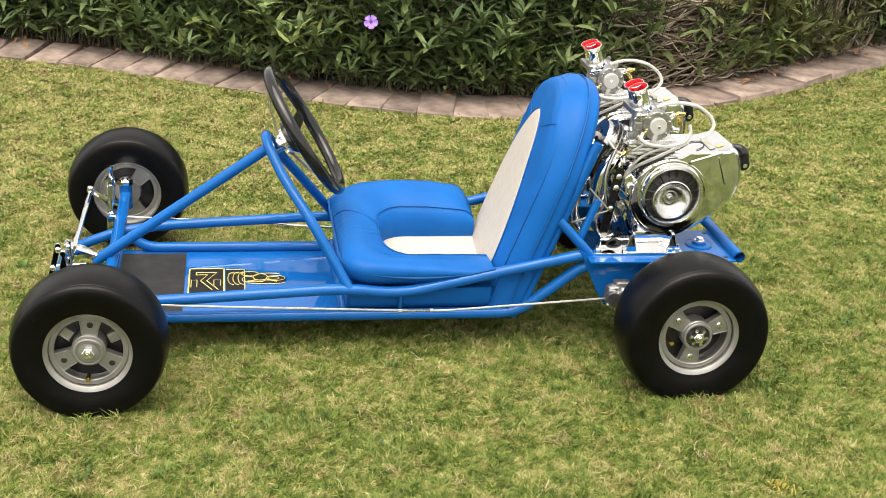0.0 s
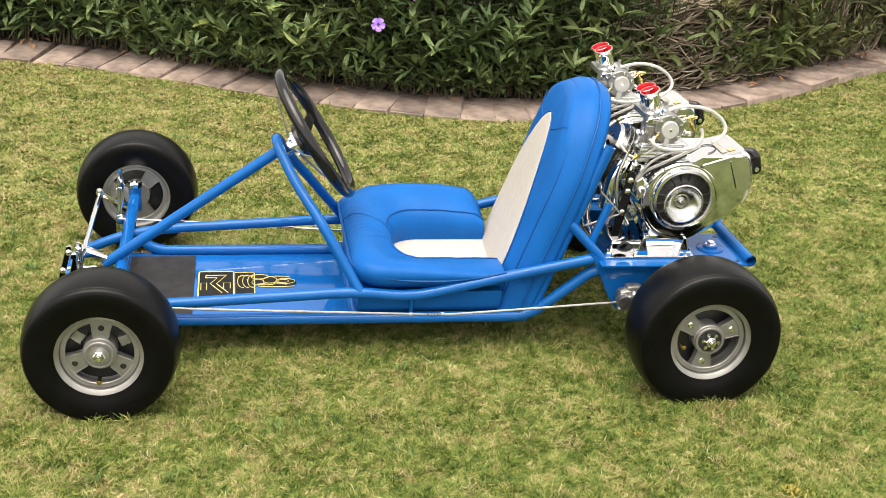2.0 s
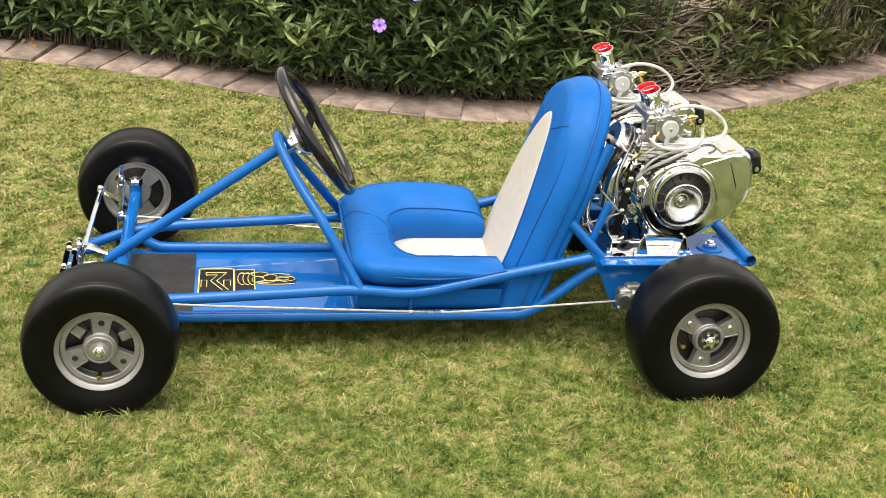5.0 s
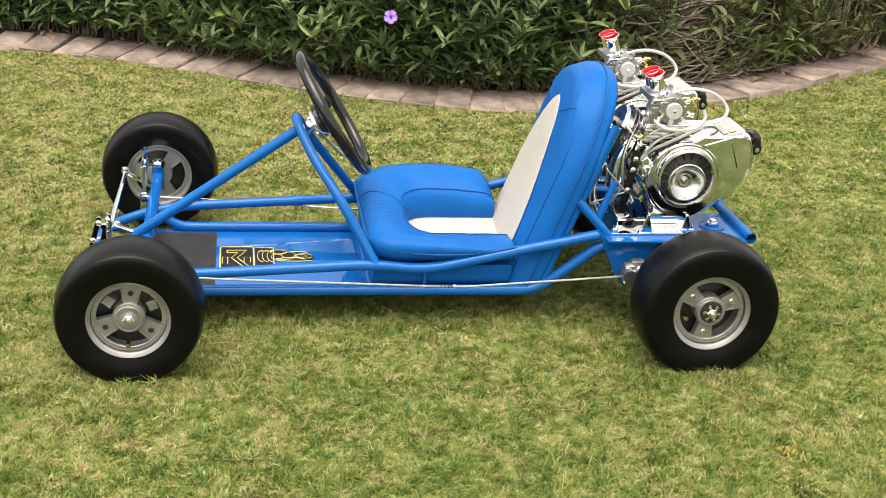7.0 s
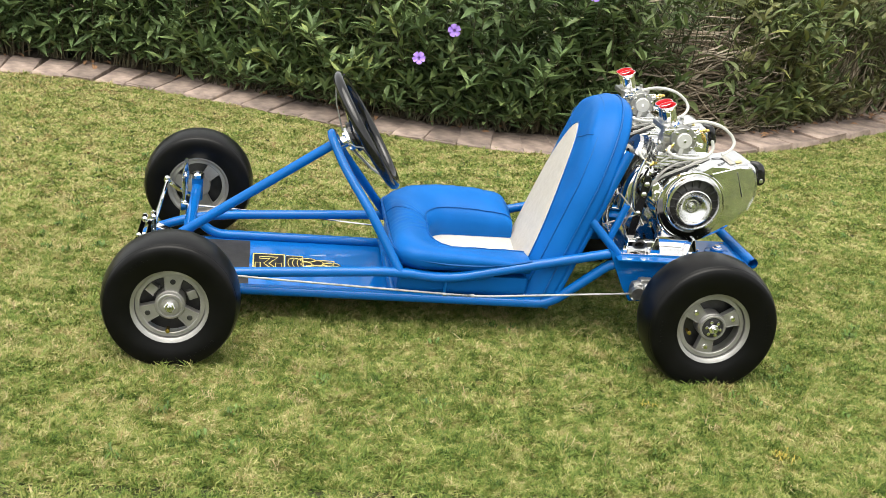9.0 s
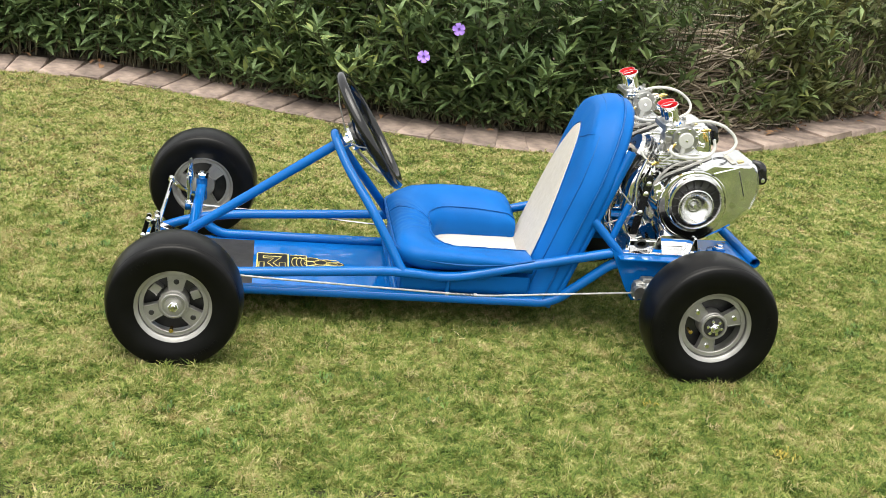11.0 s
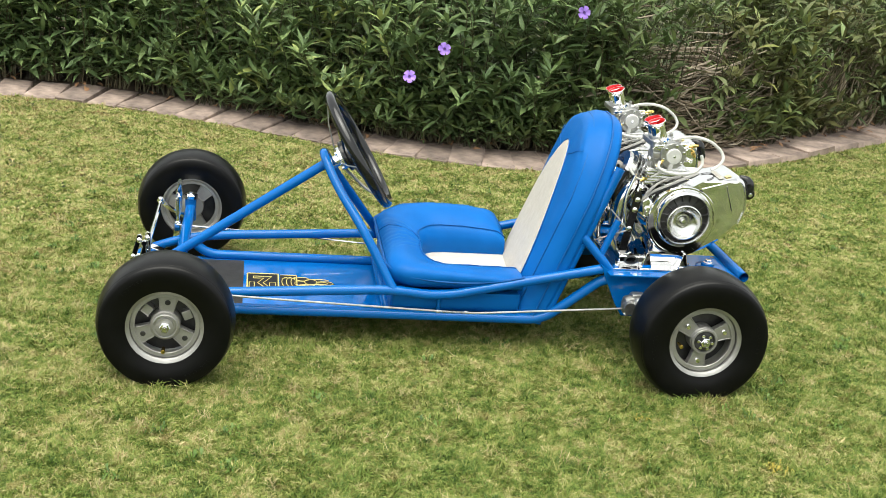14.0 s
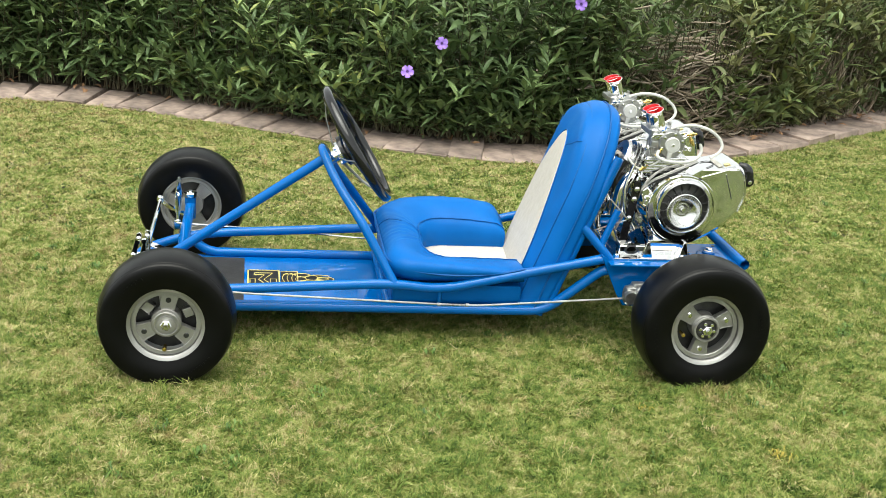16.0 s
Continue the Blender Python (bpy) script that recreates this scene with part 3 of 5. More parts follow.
def rods(name, paths, r, material, label):
    vs, fs = [], []
    for path in paths:
        n = len(path)
        o = len(vs)
        for j, p in enumerate(path):
            rr = r * (1 - 0.6 * j / n)
            for k in range(4):
                vs.append((p[0] + rr * math.cos(k * 1.571), p[1] + rr * math.sin(k * 1.571) * 0.7, p[2] + rr * math.sin(k * 1.571) * 0.7))
        for j in range(n - 1):
            for k in range(4):
                a, c = o + j * 4 + k, o + j * 4 + (k + 1) % 4
                fs.append((a, c, c + 4, a + 4))
    data = bpy.data.meshes.new(name)
    data.from_pydata(vs, [], fs)
    for p in data.polygons:
        p.use_smooth = True
    data.materials.append(material)
    made = tagged(new(name, data), label, kind="stuff")
    made.parent = hedge
    return made


rods("undergrowth", stem_paths, 0.0021, STEM, "thin upright greenish stems")
twigs = []
for i in range(950):
    if rng.random() < 0.62:
        x, spread = max(0.34, rng.gauss(0.64, 0.22)), 0.0
    else:
        x, spread = rng.gauss(1.5, 0.2), 0.25
    y = kerb_y(x) + rng.uniform(0.14, 0.34)
    z = 0.03 + abs(rng.gauss(0.13, 0.12))
    a = rng.gauss(0.25, 0.35) + (1.0 if spread else 0)
    ln = rng.uniform(0.07, 0.30)
    d = Vector((math.cos(a) * (1 if rng.random() < 0.86 else -1), rng.uniform(-0.35, 0.35), math.sin(a) * 0.8))
    side = Vector((rng.uniform(-1, 1), rng.uniform(-1, 1), rng.uniform(-1, 1))) * 0.014
    start = Vector((x, y, z)) - d * ln * 0.5
    path = [start + d * ln * u + side * math.sin(u * 3) + Vector((0, rng.uniform(-1, 1), rng.uniform(-1, 1))) * 0.003 for u in (0, 0.2, 0.4, 0.6, 0.8, 1)]
    twigs.append([Vector((p.x, max(p.y, kerb_y(p.x) + 0.17), max(p.z, 0.03))) for p in path])
rods("brushwood", twigs, 0.0047, TWIG, "tangle of bare brown cut twigs")

# flowers
def flower_mesh():
    bm = bmesh.new()
    for k in range(5):
        a = k * 2 * math.pi / 5
        ring = []
        for s, w, h in ((0.12, 0.10, 0.0), (0.5, 0.36, 0.16), (0.85, 0.46, 0.20), (1.0, 0.24, 0.16)):
            row = []
            for q in (-1, 0, 1):
                px, py = s * 0.021, q * w * 0.021
                row.append(bm.verts.new((px * math.cos(a) - py * math.sin(a), px * math.sin(a) + py * math.cos(a), h * 0.02 - 0.002 * (q == 0))))
            ring.append(row)
        for r0, r1 in zip(ring, ring[1:]):
            for q in (0, 1):
                bm.faces.new((r0[q], r1[q], r1[q + 1], r0[q + 1]))
    lathe(bm, [(0.0028, 0.0), (0.0022, -0.012), (0.0012, -0.028)], 8)
    return bm


first = None
for fx, fy, fz, turn in ((-0.394, 1.83, 0.268, 10), (-0.288, 1.83, 0.365, 40), (0.136, 1.74, 0.526, 70)):
    m4 = pose(fx, fy, fz, 68, turn, -14)
    if first is None:
        first = part("flower", flower_mesh(), PETAL, hedge, "open violet five-petalled flower")
        ob = first
    else:
        ob = first.copy()
        scene.collection.objects.link(ob)
    ob.matrix_basis = m4
    bm = bmesh.new()
    lathe(bm, [(0.0, 0.0022), (0.0030, 0.0026), (0.0048, 0.0034), (0.0046, 0.0016), (0.0, 0.0010)], 10)
    part("throat", bm, THROAT, ob, "dark violet flower throat")

# fallen leaves on the pavers
bm0 = bmesh.new()
pts, fs = leaf_mesh(0.048, 0.024, 0.35, 0.35, 0.15)
vs = [bm0.verts.new(p) for p in pts]
for f in fs:
    bm0.faces.new([vs[i] for i in f])
fallen = tagged(part("fallen_leaf", bm0, DRY), "curled dry brown leaf lying on the pavers", "leaf", "fallen leaves")
spots = [(-1.02, 0.17), (-0.78, 0.18), (-0.62, 0.17), (-1.3, 0.18), (-1.5, 0.17), (0.95, 0.10), (1.0, 0.13), (1.05, 0.09), (1.12, 0.12), (1.35, 0.17), (1.38, 0.15), (1.42, 0.18), (0.9, 0.15), (-0.3, 0.18), (1.2, 0.17)] + [(rng.uniform(-1.6, 1.7), rng.uniform(0.15, 0.2)) for _ in range(14)] + [(rng.uniform(0.85, 1.7), rng.uniform(0.08, 0.3)) for _ in range(34)] + [(rng.uniform(-1.9, -0.85), rng.uniform(0.2, 0.29)) for _ in range(30)] + [(rng.uniform(-0.85, 0.4), rng.uniform(0.17, 0.23)) for _ in range(8)]
for i, (fx, dy) in enumerate(spots):
    m4 = pose(fx, kerb_y(fx) + dy, (0.014 if fx < 0.6 else 0.028) + 0.01 * rng.random(), rng.uniform(-25, 25), rng.uniform(-35, 5), rng.uniform(0, 360)) @ Matrix.Scale(rng.uniform(0.5, 1.2), 4)
    if i:
        copy_thing(fallen, m4)
    else:
        fallen.matrix_basis = m4

# ---- go-kart ----
C = 0.40                      # the kart's middle line
NEAR, FAR = 0.215, 0.585      # its two side rails
R_TUBE = 0.0104
kart = tagged(new("go_kart"), "vintage blue racing go-kart with two chromed engines on a lawn", "go-kart")
kart.matrix_basis = pose(-0.5, C, 0)


def kpart(name, bm, material, parent=None, label="", sharp=35):
    ob = part(name, bm, material, parent or kart, label, sharp)
    if ob.parent is kart:
        ob.matrix_parent_inverse = kart.matrix_basis.inverted()
    shade = ob.modifiers.new("shading", "WEIGHTED_NORMAL")
    shade.keep_sharp = True
    return ob


def both(name, points, r, radius=0.04, label="", hollow=False):
    """One tube each side of the middle line."""
    for flip in (False, True):
        pts = [(x, 2 * C - y if flip else y, z) for x, y, z in points]
        kpart(name, tube(pts, r, radius, hollow=hollow), BLUE, None, label)


# chassis tubes
kpart("upper_rail", tube([(-0.16, NEAR - 0.006, 0.198), (-0.345, NEAR, 0.155), (-0.497, NEAR, 0.121), (-0.60, NEAR, 0.133), (-0.95, NEAR, 0.113), (-1.04, NEAR + 0.012, 0.105), (-1.135, NEAR + 0.06, 0.085),
                          (-1.135, FAR - 0.06, 0.085), (-1.04, FAR - 0.012, 0.105), (-0.95, FAR, 0.113), (-0.60, FAR, 0.133), (-0.497, FAR, 0.121), (-0.345, FAR, 0.155), (-0.16, FAR + 0.006, 0.198)], R_TUBE, 0.05), BLUE)
for side, drop in ((NEAR, 0.0), (FAR, 0.006)):      # the far rail lies a little lower
    inward = 1 if side == NEAR else -1
    kpart("lower_rail", tube([(-1.03, side + inward * 0.004, 0.107), (-0.985, side + inward * 0.012, 0.075 - drop), (-0.27, side + inward * 0.012, 0.073 - drop), (-0.20, side + inward * 0.004, 0.134), (-0.155, side, 0.173), (-0.115, side - inward * 0.004, 0.175)], R_TUBE * 1.04, 0.035), BLUE)
kpart("steering_hoop", tube([(-0.5938, NEAR, 0.1325), (-0.663, 0.262, 0.249), (-0.714, 0.326, 0.314), (-0.742, 0.372, 0.366), (-0.742, 0.428, 0.366),
                             (-0.716, 0.445, 0.320), (-0.660, 0.510, 0.236), (-0.5938, FAR, 0.1355)], R_TUBE * 0.92, 0.045), BLUE)
kpart("steering_strut", tube([(-0.740, C, 0.342), (-1.068, C, 0.113)], R_TUBE), BLUE)
both("seat_upright", [(-0.260, 0.232, 0.090), (-0.142, 0.232, 0.41)], R_TUBE * 0.95)
both("rear_brace", [(-0.205, 0.225, 0.262), (-0.145, 0.215, 0.200), (-0.088, 0.208, 0.118)], R_TUBE * 0.9, 0.02)
both("engine_strut", [(-0.163, 0.228, 0.215), (-0.133, 0.228, 0.300)], 0.0075)
both("rail_strut", [(-0.497, NEAR, 0.118), (-0.497, NEAR + 0.010, 0.078)], 0.004)
kpart("rear_crossbar", tube([(0.143, 0.185, 0.20), (0.143, 0.615, 0.20)], R_TUBE * 1.05, hollow=True), BLUE)
kpart("seat_crossbar", tube([(-0.268, 0.232, 0.085), (-0.268, 0.568, 0.085)], R_TUBE * 0.9), BLUE)
kpart("middle_crossbar", tube([(-0.60, NEAR + 0.012, 0.076), (-0.60, FAR - 0.012, 0.076)], R_TUBE * 0.9), BLUE)
# floor pan with its upturned sides
bm = bmesh.new()
slab(bm, [(NEAR + 0.026, 0.065), (FAR - 0.006, 0.065), (FAR - 0.006, 0.061), (NEAR + 0.026, 0.061)], 0.27, 1.035, 0.001, pose(0, 0, 0, 0, 0, 90))
floor_pan = kpart("floor_pan", bm, BLUE, None, "glossy blue sheet-metal floor pan")
bm = bmesh.new()
block(bm, -1.03, -0.90, NEAR + 0.030, FAR - 0.030, 0.0655, 0.0668, 0.0006)
kpart("grip_mat", bm, MAT, floor_pan, "black non-slip mat at the front of the floor")
# printed panel with plain shapes
def ring(bm, cx, cy, rx, ry, r=0.0008, a0=0, a1=360, steps=18):
    whole = a1 - a0 >= 360
    pts = []
    for k in range(steps if whole else steps + 1):
        a = radians(a0 + (a1 - a0) * k / steps)
        pts.append((cx + rx * math.cos(a), cy + ry * math.sin(a), 0.0664))
    sweep(bm, pts, r, 4, closed=whole)


bm = bmesh.new()
block(bm, -0.893, -0.822, 0.35, 0.476, 0.0655, 0.0662, 0)
block(bm, -0.820, -0.782, 0.365, 0.470, 0.0655, 0.0661, 0)
kpart("decal", bm, DECAL, floor_pan, "black decal with yellow line pattern")
bm = bmesh.new()
for x0, x1, y0, y1 in ((-0.893, -0.822, 0.472, 0.476), (-0.893, -0.822, 0.35, 0.354), (-0.893, -0.890, 0.35, 0.476), (-0.825, -0.822, 0.35, 0.476), (-0.820, -0.782, 0.4675, 0.470), (-0.784, -0.782, 0.365, 0.470)):
    block(bm, x0, x1, y0, y1, 0.0662, 0.0666, 0)
for pts in ([(-0.878, 0.455), (-0.838, 0.455), (-0.857, 0.415), (-0.834, 0.372)], [(-0.878, 0.443), (-0.856, 0.443), (-0.869, 0.415), (-0.846, 0.372)], [(-0.878, 0.455), (-0.878, 0.443)], [(-0.887, 0.385), (-0.887, 0.418), (-0.876, 0.418), (-0.876, 0.385)], [(-0.843, 0.392), (-0.843, 0.418), (-0.830, 0.418), (-0.830, 0.392)]):
    sweep(bm, [(x, y, 0.0664) for x, y in pts], 0.0011, 4)
for cx, cy, rx, ry in ((-0.772, 0.446, 0.017, 0.011), (-0.752, 0.430, 0.014, 0.016), (-0.722, 0.424, 0.019, 0.012), (-0.776, 0.420, 0.012, 0.014), (-0.726, 0.424, 0.011, 0.007)):
    ring(bm, cx, cy, rx, ry)
for cx, cy, rx, ry, a0, a1 in ((-0.806, 0.425, 0.010, 0.030, 80, 280), (-0.796, 0.425, 0.010, 0.030, 80, 280), (-0.786, 0.425, 0.010, 0.030, 80, 280), (-0.750, 0.405, 0.030, 0.010, 0, 180), (-0.735, 0.440, 0.024, 0.008, 20, 170), (-0.760, 0.412, 0.016, 0.006, 180, 360), (-0.800, 0.447, 0.014, 0.004, 0, 180), (-0.740, 0.402, 0.036, 0.005, 180, 350)):
    ring(bm, cx, cy, rx, ry, 0.0009, a0, a1, 10)
kpart("decal_linework", bm, YELLOW, floor_pan, "yellow printed lines")
bm = bmesh.new()
for cx, cy, rx, ry in ((-0.772, 0.438, 0.024, 0.022), (-0.748, 0.426, 0.026, 0.024), (-0.722, 0.420, 0.022, 0.017)):
    lathe(bm, [(0, 0.001), (1, 0.001), (1, 0)], 24, place(cx, cy, 0.0650 + 0.0001 * rx * 100) @ Matrix.Diagonal((rx, ry, 1, 1)))
kpart("decal_picture", bm, DECAL, floor_pan, "black printed rounded shapes with yellow outlines")
floor_pan.matrix_basis = Matrix.Translation((0, 0, -0.004))

# front axle and steering
bm = bmesh.new()
sweep(bm, [(-1.03, 0.105, 0.140), (-1.035, 0.26, 0.113), (-1.035, 0.54, 0.113), (-1.03, 0.695, 0.140)], 0.0125, 14)
front_axle = kpart("front_axle", bm, BLUE)
for y in (0.102, 0.698):
    bm = bmesh.new()
    lathe(bm, [(0, -0.03), (0.0132, -0.03), (0.0132, 0.022), (0.0, 0.022)], 16, place(-1.03, y, 0.140))
    kpart("kingpin_housing", bm, BLUE, front_axle)
    bm = bmesh.new()
    lathe(bm, [(0.0, 0.0), (0.0165, 0.0), (0.0165, 0.009), (0.0135, 0.0115), (0.006, 0.0115), (0.006, 0.015), (0, 0.015)], 6, place(-1.03, y, 0.163))
    kpart("kingpin_nut", bm, CHROME, front_axle, "chromed kingpin nut")
    s = -1 if y < C else 1
    bm = bmesh.new()
    sweep(bm, [(-1.035, y, 0.13), (-1.035, y + s * 0.08, 0.128)], 0.009, 12)
    kpart("spindle", bm, CHROME, front_axle)
    bm = bmesh.new()
    sweep(bm, smooth([(-1.035, y - s * 0.006, 0.118), (-1.06, y - s * 0.03, 0.135), (-1.092, y - s * 0.068, 0.172)], 0.02), 0.006, 8)
    kpart("steering_arm", bm, CHROME, front_axle, "curved chromed steering arm")
bm = bmesh.new()
sweep(bm, [(-1.094, 0.625, 0.174), (-1.103, 0.43, 0.147), (-1.103, C, 0.142)], 0.0046, 10)
lathe(bm, [(0, -0.010), (0.006, -0.008), (0.0085, 0.0), (0.006, 0.008), (0, 0.010)], 12, place(-1.094, 0.625, 0.176))
kpart("tie_rod", bm, CHROME, None, "chromed steering tie rod with ball joint")
bm = bmesh.new()
sweep(bm, [(-1.094, 0.175, 0.174), (-1.103, 0.37, 0.147), (-1.103, C, 0.142)], 0.0046, 10)
lathe(bm, [(0, -0.010), (0.006, -0.008), (0.0085, 0.0), (0.006, 0.008), (0, 0.010)], 12, place(-1.094, 0.175, 0.176))
kpart("tie_rod", bm, CHROME, None, "chromed steering tie rod with ball joint")
bm = bmesh.new()
sweep(bm, [(-1.06, C, 0.122), (-1.085, C, 0.130)], 0.007, 10)
slab(bm, [(-1.115, 0.135), (-1.075, 0.122), (-1.07, 0.134), (-1.110, 0.150)], C - 0.014, C + 0.014, 0.002)
kpart("pitman_arm", bm, CHROME, None, "chromed steering drop arm")
for y, name in ((0.622, "throttle_pedal"), (0.178, "brake_pedal")):
    bm = bmesh.new()
    lean = pose(-1.056 if y > C else -1.098, y, 0.10, 0, 2, 0)
    block(bm, -0.004, 0.004, -0.006, 0.006, 0.0, 0.09, 0.0015, lean)
    slab(bm, [(-0.006, 0.045), (-0.008, 0.095), (-0.003, 0.123), (0.003, 0.123), (0.008, 0.095), (0.006, 0.045)], -0.004, 0.010, 0.002, lean)
    lathe(bm, [(0, -0.012), (0.0045, -0.012), (0.0045, 0.012), (0, 0.012)], 10, lean @ place(0, 0, 0.02, OUT))
    block(bm, -0.008, 0.008, -0.008, 0.008, -0.01, 0.03, 0.003, lean)
    pedal = kpart(name, bm, CHROME, None, "chromed upright foot pedal")
    bm = bmesh.new()
    lathe(bm, [(0, -0.005), (0.005, -0.005), (0.005, 0.005), (0, 0.005)], 8, lean @ place(0, -0.004, 0.126, OUT))
    kpart("pedal_bolt", bm, CHROME, pedal)
bm = bmesh.new()
slab(bm, [(-1.128, 0.162), (-1.118, 0.160), (-1.099, 0.232), (-1.103, 0.237), (-1.109, 0.234)], 0.194, 0.199, 0.001)
slab(bm, [(-1.092, 0.160), (-1.082, 0.160), (-1.084, 0.236), (-1.090, 0.240), (-1.095, 0.235)], 0.203, 0.208, 0.001)
sweep(bm, [(-1.118, 0.197, 0.192), (-1.062, 0.214, 0.187)], 0.0032, 10)
for px, py, pz in ((-1.105, 0.194, 0.224), (-1.089, 0.203, 0.226), (-1.116, 0.194, 0.190)):
    lathe(bm, [(0.0055, 0), (0.005, 0.002), (0.003, 0.0036), (0, 0.004)], 10, place(px, py, pz, OUT))
    sweep(bm, [(px, py, pz), (px, py + 0.014, pz)], 0.0028, 8)
kpart("brake_linkage", bm, CHROME, None, "satin-bright brake pedal linkage")
# rods that run back from the pedals
bm = bmesh.new()
sweep(bm, [(-1.055, 0.606, 0.126), (-0.80, 0.612, 0.110), (-0.50, 0.612, 0.088), (-0.12, 0.62, 0.10)], 0.0022, 8)
kpart("throttle_rod", bm, CHROME, None, "thin bright steel control rod")
bm = bmesh.new()
sweep(bm, smooth([(-1.05, 0.186, 0.128), (-0.92, 0.186, 0.117), (-0.48, 0.188, 0.098), (-0.42, 0.188, 0.097), (-0.10, 0.165, 0.129)], 0.06), 0.0023, 8)
for x in (-0.502, -0.443):
    lathe(bm, [(0, -0.003), (0.0038, -0.003), (0.0038, 0.003), (0, 0.003)], 8, place(x, 0.188, 0.0980, pose(0, 0, 0, 0, 90, 0)))
kpart("brake_rod", bm, CAST, None, "thin bright steel control rod along the side")
bm = bmesh.new()
for k in range(20):
    lathe(bm, [(0.0022, -0.0008), (0.0034, 0), (0.0022, 0.0008)], 8, place(-0.498 + k * 0.0027, 0.188, 0.0980, pose(0, 0, 0, 0, 90, 0)))
kpart("rod_spring", bm, CAST, None, "small coil spring on the control rod")

# ---- wheels ----
def wheel(name, radius, width, flange, front, valve_at):
    """Axis along local z; z = 0 at the outer face, the tyre reaching to -width."""
    bm = bmesh.new()
    w = width
    g = flange / 0.073        # the disc's parts keep their share of the rim
    prof = [(flange - 0.012, -w * 0.5), (flange - 0.010, -0.028), (flange - 0.011, -0.012), (flange - 0.006, -0.008), (flange, -0.006), (flange + 0.001, -0.010), (flange - 0.002, -0.014), (flange - 0.006, -0.02),
            (flange - 0.006, -w + 0.02), (flange - 0.001, -w + 0.014), (flange, -w + 0.008), (flange - 0.007, -w + 0.008), (flange - 0.012, -w + 0.012), (flange - 0.012, -w * 0.5)]
    lathe(bm, prof, 56)
    # three webs, a centre disc and a ring of metal round the openings, on both faces
    for low, sgn in ((-0.016, 1), (-w + 0.016, -1)):
        lathe(bm, [(0.0, low), (0.0265, low), (0.028, low - sgn * 0.002), (0.028, low - sgn * 0.03), (0, low - sgn * 0.03)], 40)
        lathe(bm, [(0.0535 * g, low - sgn * 0.010), (0.0535 * g, low - sgn * 0.003), (0.0545 * g, low - sgn * 0.002), (0.0615 * g, low - sgn * 0.002), (0.0620 * g, low - sgn * 0.010)], 48)
        for k in range(3):
            m3 = pose(0, 0, 0, 0, 0, 90 + k * 120)
            out = [(0.024, -0.0115), (0.042, -0.0145), (0.056, -0.0180), (0.056, 0.0180), (0.042, 0.0145), (0.024, 0.0115)]
            top = [bm.verts.new(m3 @ Vector((x * g, y * g, low - sgn * 0.005))) for x, y in out]
            base = [bm.verts.new(m3 @ Vector((x * g, y * g, low - sgn * 0.020))) for x, y in out]
            bm.faces.new(top)
            bm.faces.new(base[::-1])
            for i in range(6):
                q = (i + 1) % 6
                bm.faces.new((top[i], base[i], base[q], top[q]))
            for s in (1, -1):
                sweep(bm, [m3 @ Vector((0.027 * g, s * 0.0120 * g, low - sgn * 0.0045)), m3 @ Vector((0.042 * g, s * 0.0143 * g, low - sgn * 0.0045)), m3 @ Vector((0.055 * g, s * 0.0174 * g, low - sgn * 0.0045))], 0.0012, 6)
    rim = kpart(name, bm, SATIN, None, "cast alloy wheel rim with three webs and openings")
    bm = bmesh.new()
    hw = w * 0.5
    half = [(flange - 0.004, 0.9), (flange + 0.006, 0.955), (flange + 0.016, 1.01), (radius * 0.80, 1.04), (radius * 0.88, 1.02), (radius * 0.918, 0.985), (radius * 0.934, 0.945), (radius * 0.945, 0.885), (radius * 0.951, 0.835), (radius * 0.946, 0.822), (radius * 0.956, 0.808), (radius * 0.985, 0.5), (radius, 0.0)]
    prof = [(r, -hw + hw * z) for r, z in half] + [(r, -hw - hw * z) for r, z in half[-2::-1]]
    lathe(bm, prof, 72)
    tyre = kpart("tyre", bm, RUBBER, rim, "smooth black slick tyre", 50)
    # moulded marks on the side wall: plain raised bars
    for first_at, count in ((-62, 8), (120, 7)):
        bm = bmesh.new()
        for k in range(count):
            block(bm, radius * 0.765, radius * 0.81, -0.0018, 0.0018, hw * 0.056, hw * 0.064, 0, pose(0, 0, 0, 0, 0, first_at + k * 4.2))
        kpart("sidewall_moulding", bm, RUBBER, tyre)
    # hub, bolts and valve
    bm = bmesh.new()
    if front:
        lathe(bm, [(0.024, -0.016), (0.024, -0.012), (0.0225, -0.011), (0.0205, -0.0115), (0.020, -0.0145), (0.0165, -0.0145), (0.016, -0.010), (0.0, -0.010)], 36)
    else:
        lathe(bm, [(0.0265, -0.016), (0.0265, -0.011), (0.0255, -0.010), (0.0225, -0.010), (0.0215, -0.0115), (0.0215, -0.018)], 36)
    kpart("hub_cap", bm, SATIN, rim)
    if not front:
        bm = bmesh.new()
        lathe(bm, [(0.0213, -0.016), (0.0213, -0.0140), (0.0, -0.0140)], 30)
        kpart("hub_recess", bm, DARKMETAL, rim, "dark recess round the hub nut")
    bm = bmesh.new()
    hexagon(bm, 0.0105, 0.009, place(0, 0, -0.011))
    lathe(bm, [(0.0055, -0.003), (0.0055, 0.004), (0.0045, 0.0055), (0, 0.0055)], 14)
    if not front:
        for k in range(6):
            a = k * math.pi / 3
            lathe(bm, [(0.0035, -0.013), (0.0035, -0.006), (0, -0.005)], 8, place(0.014 * math.cos(a), 0.014 * math.sin(a), 0))
    kpart("hub_nut", bm, CHROME, rim, "bright hexagonal hub nut")
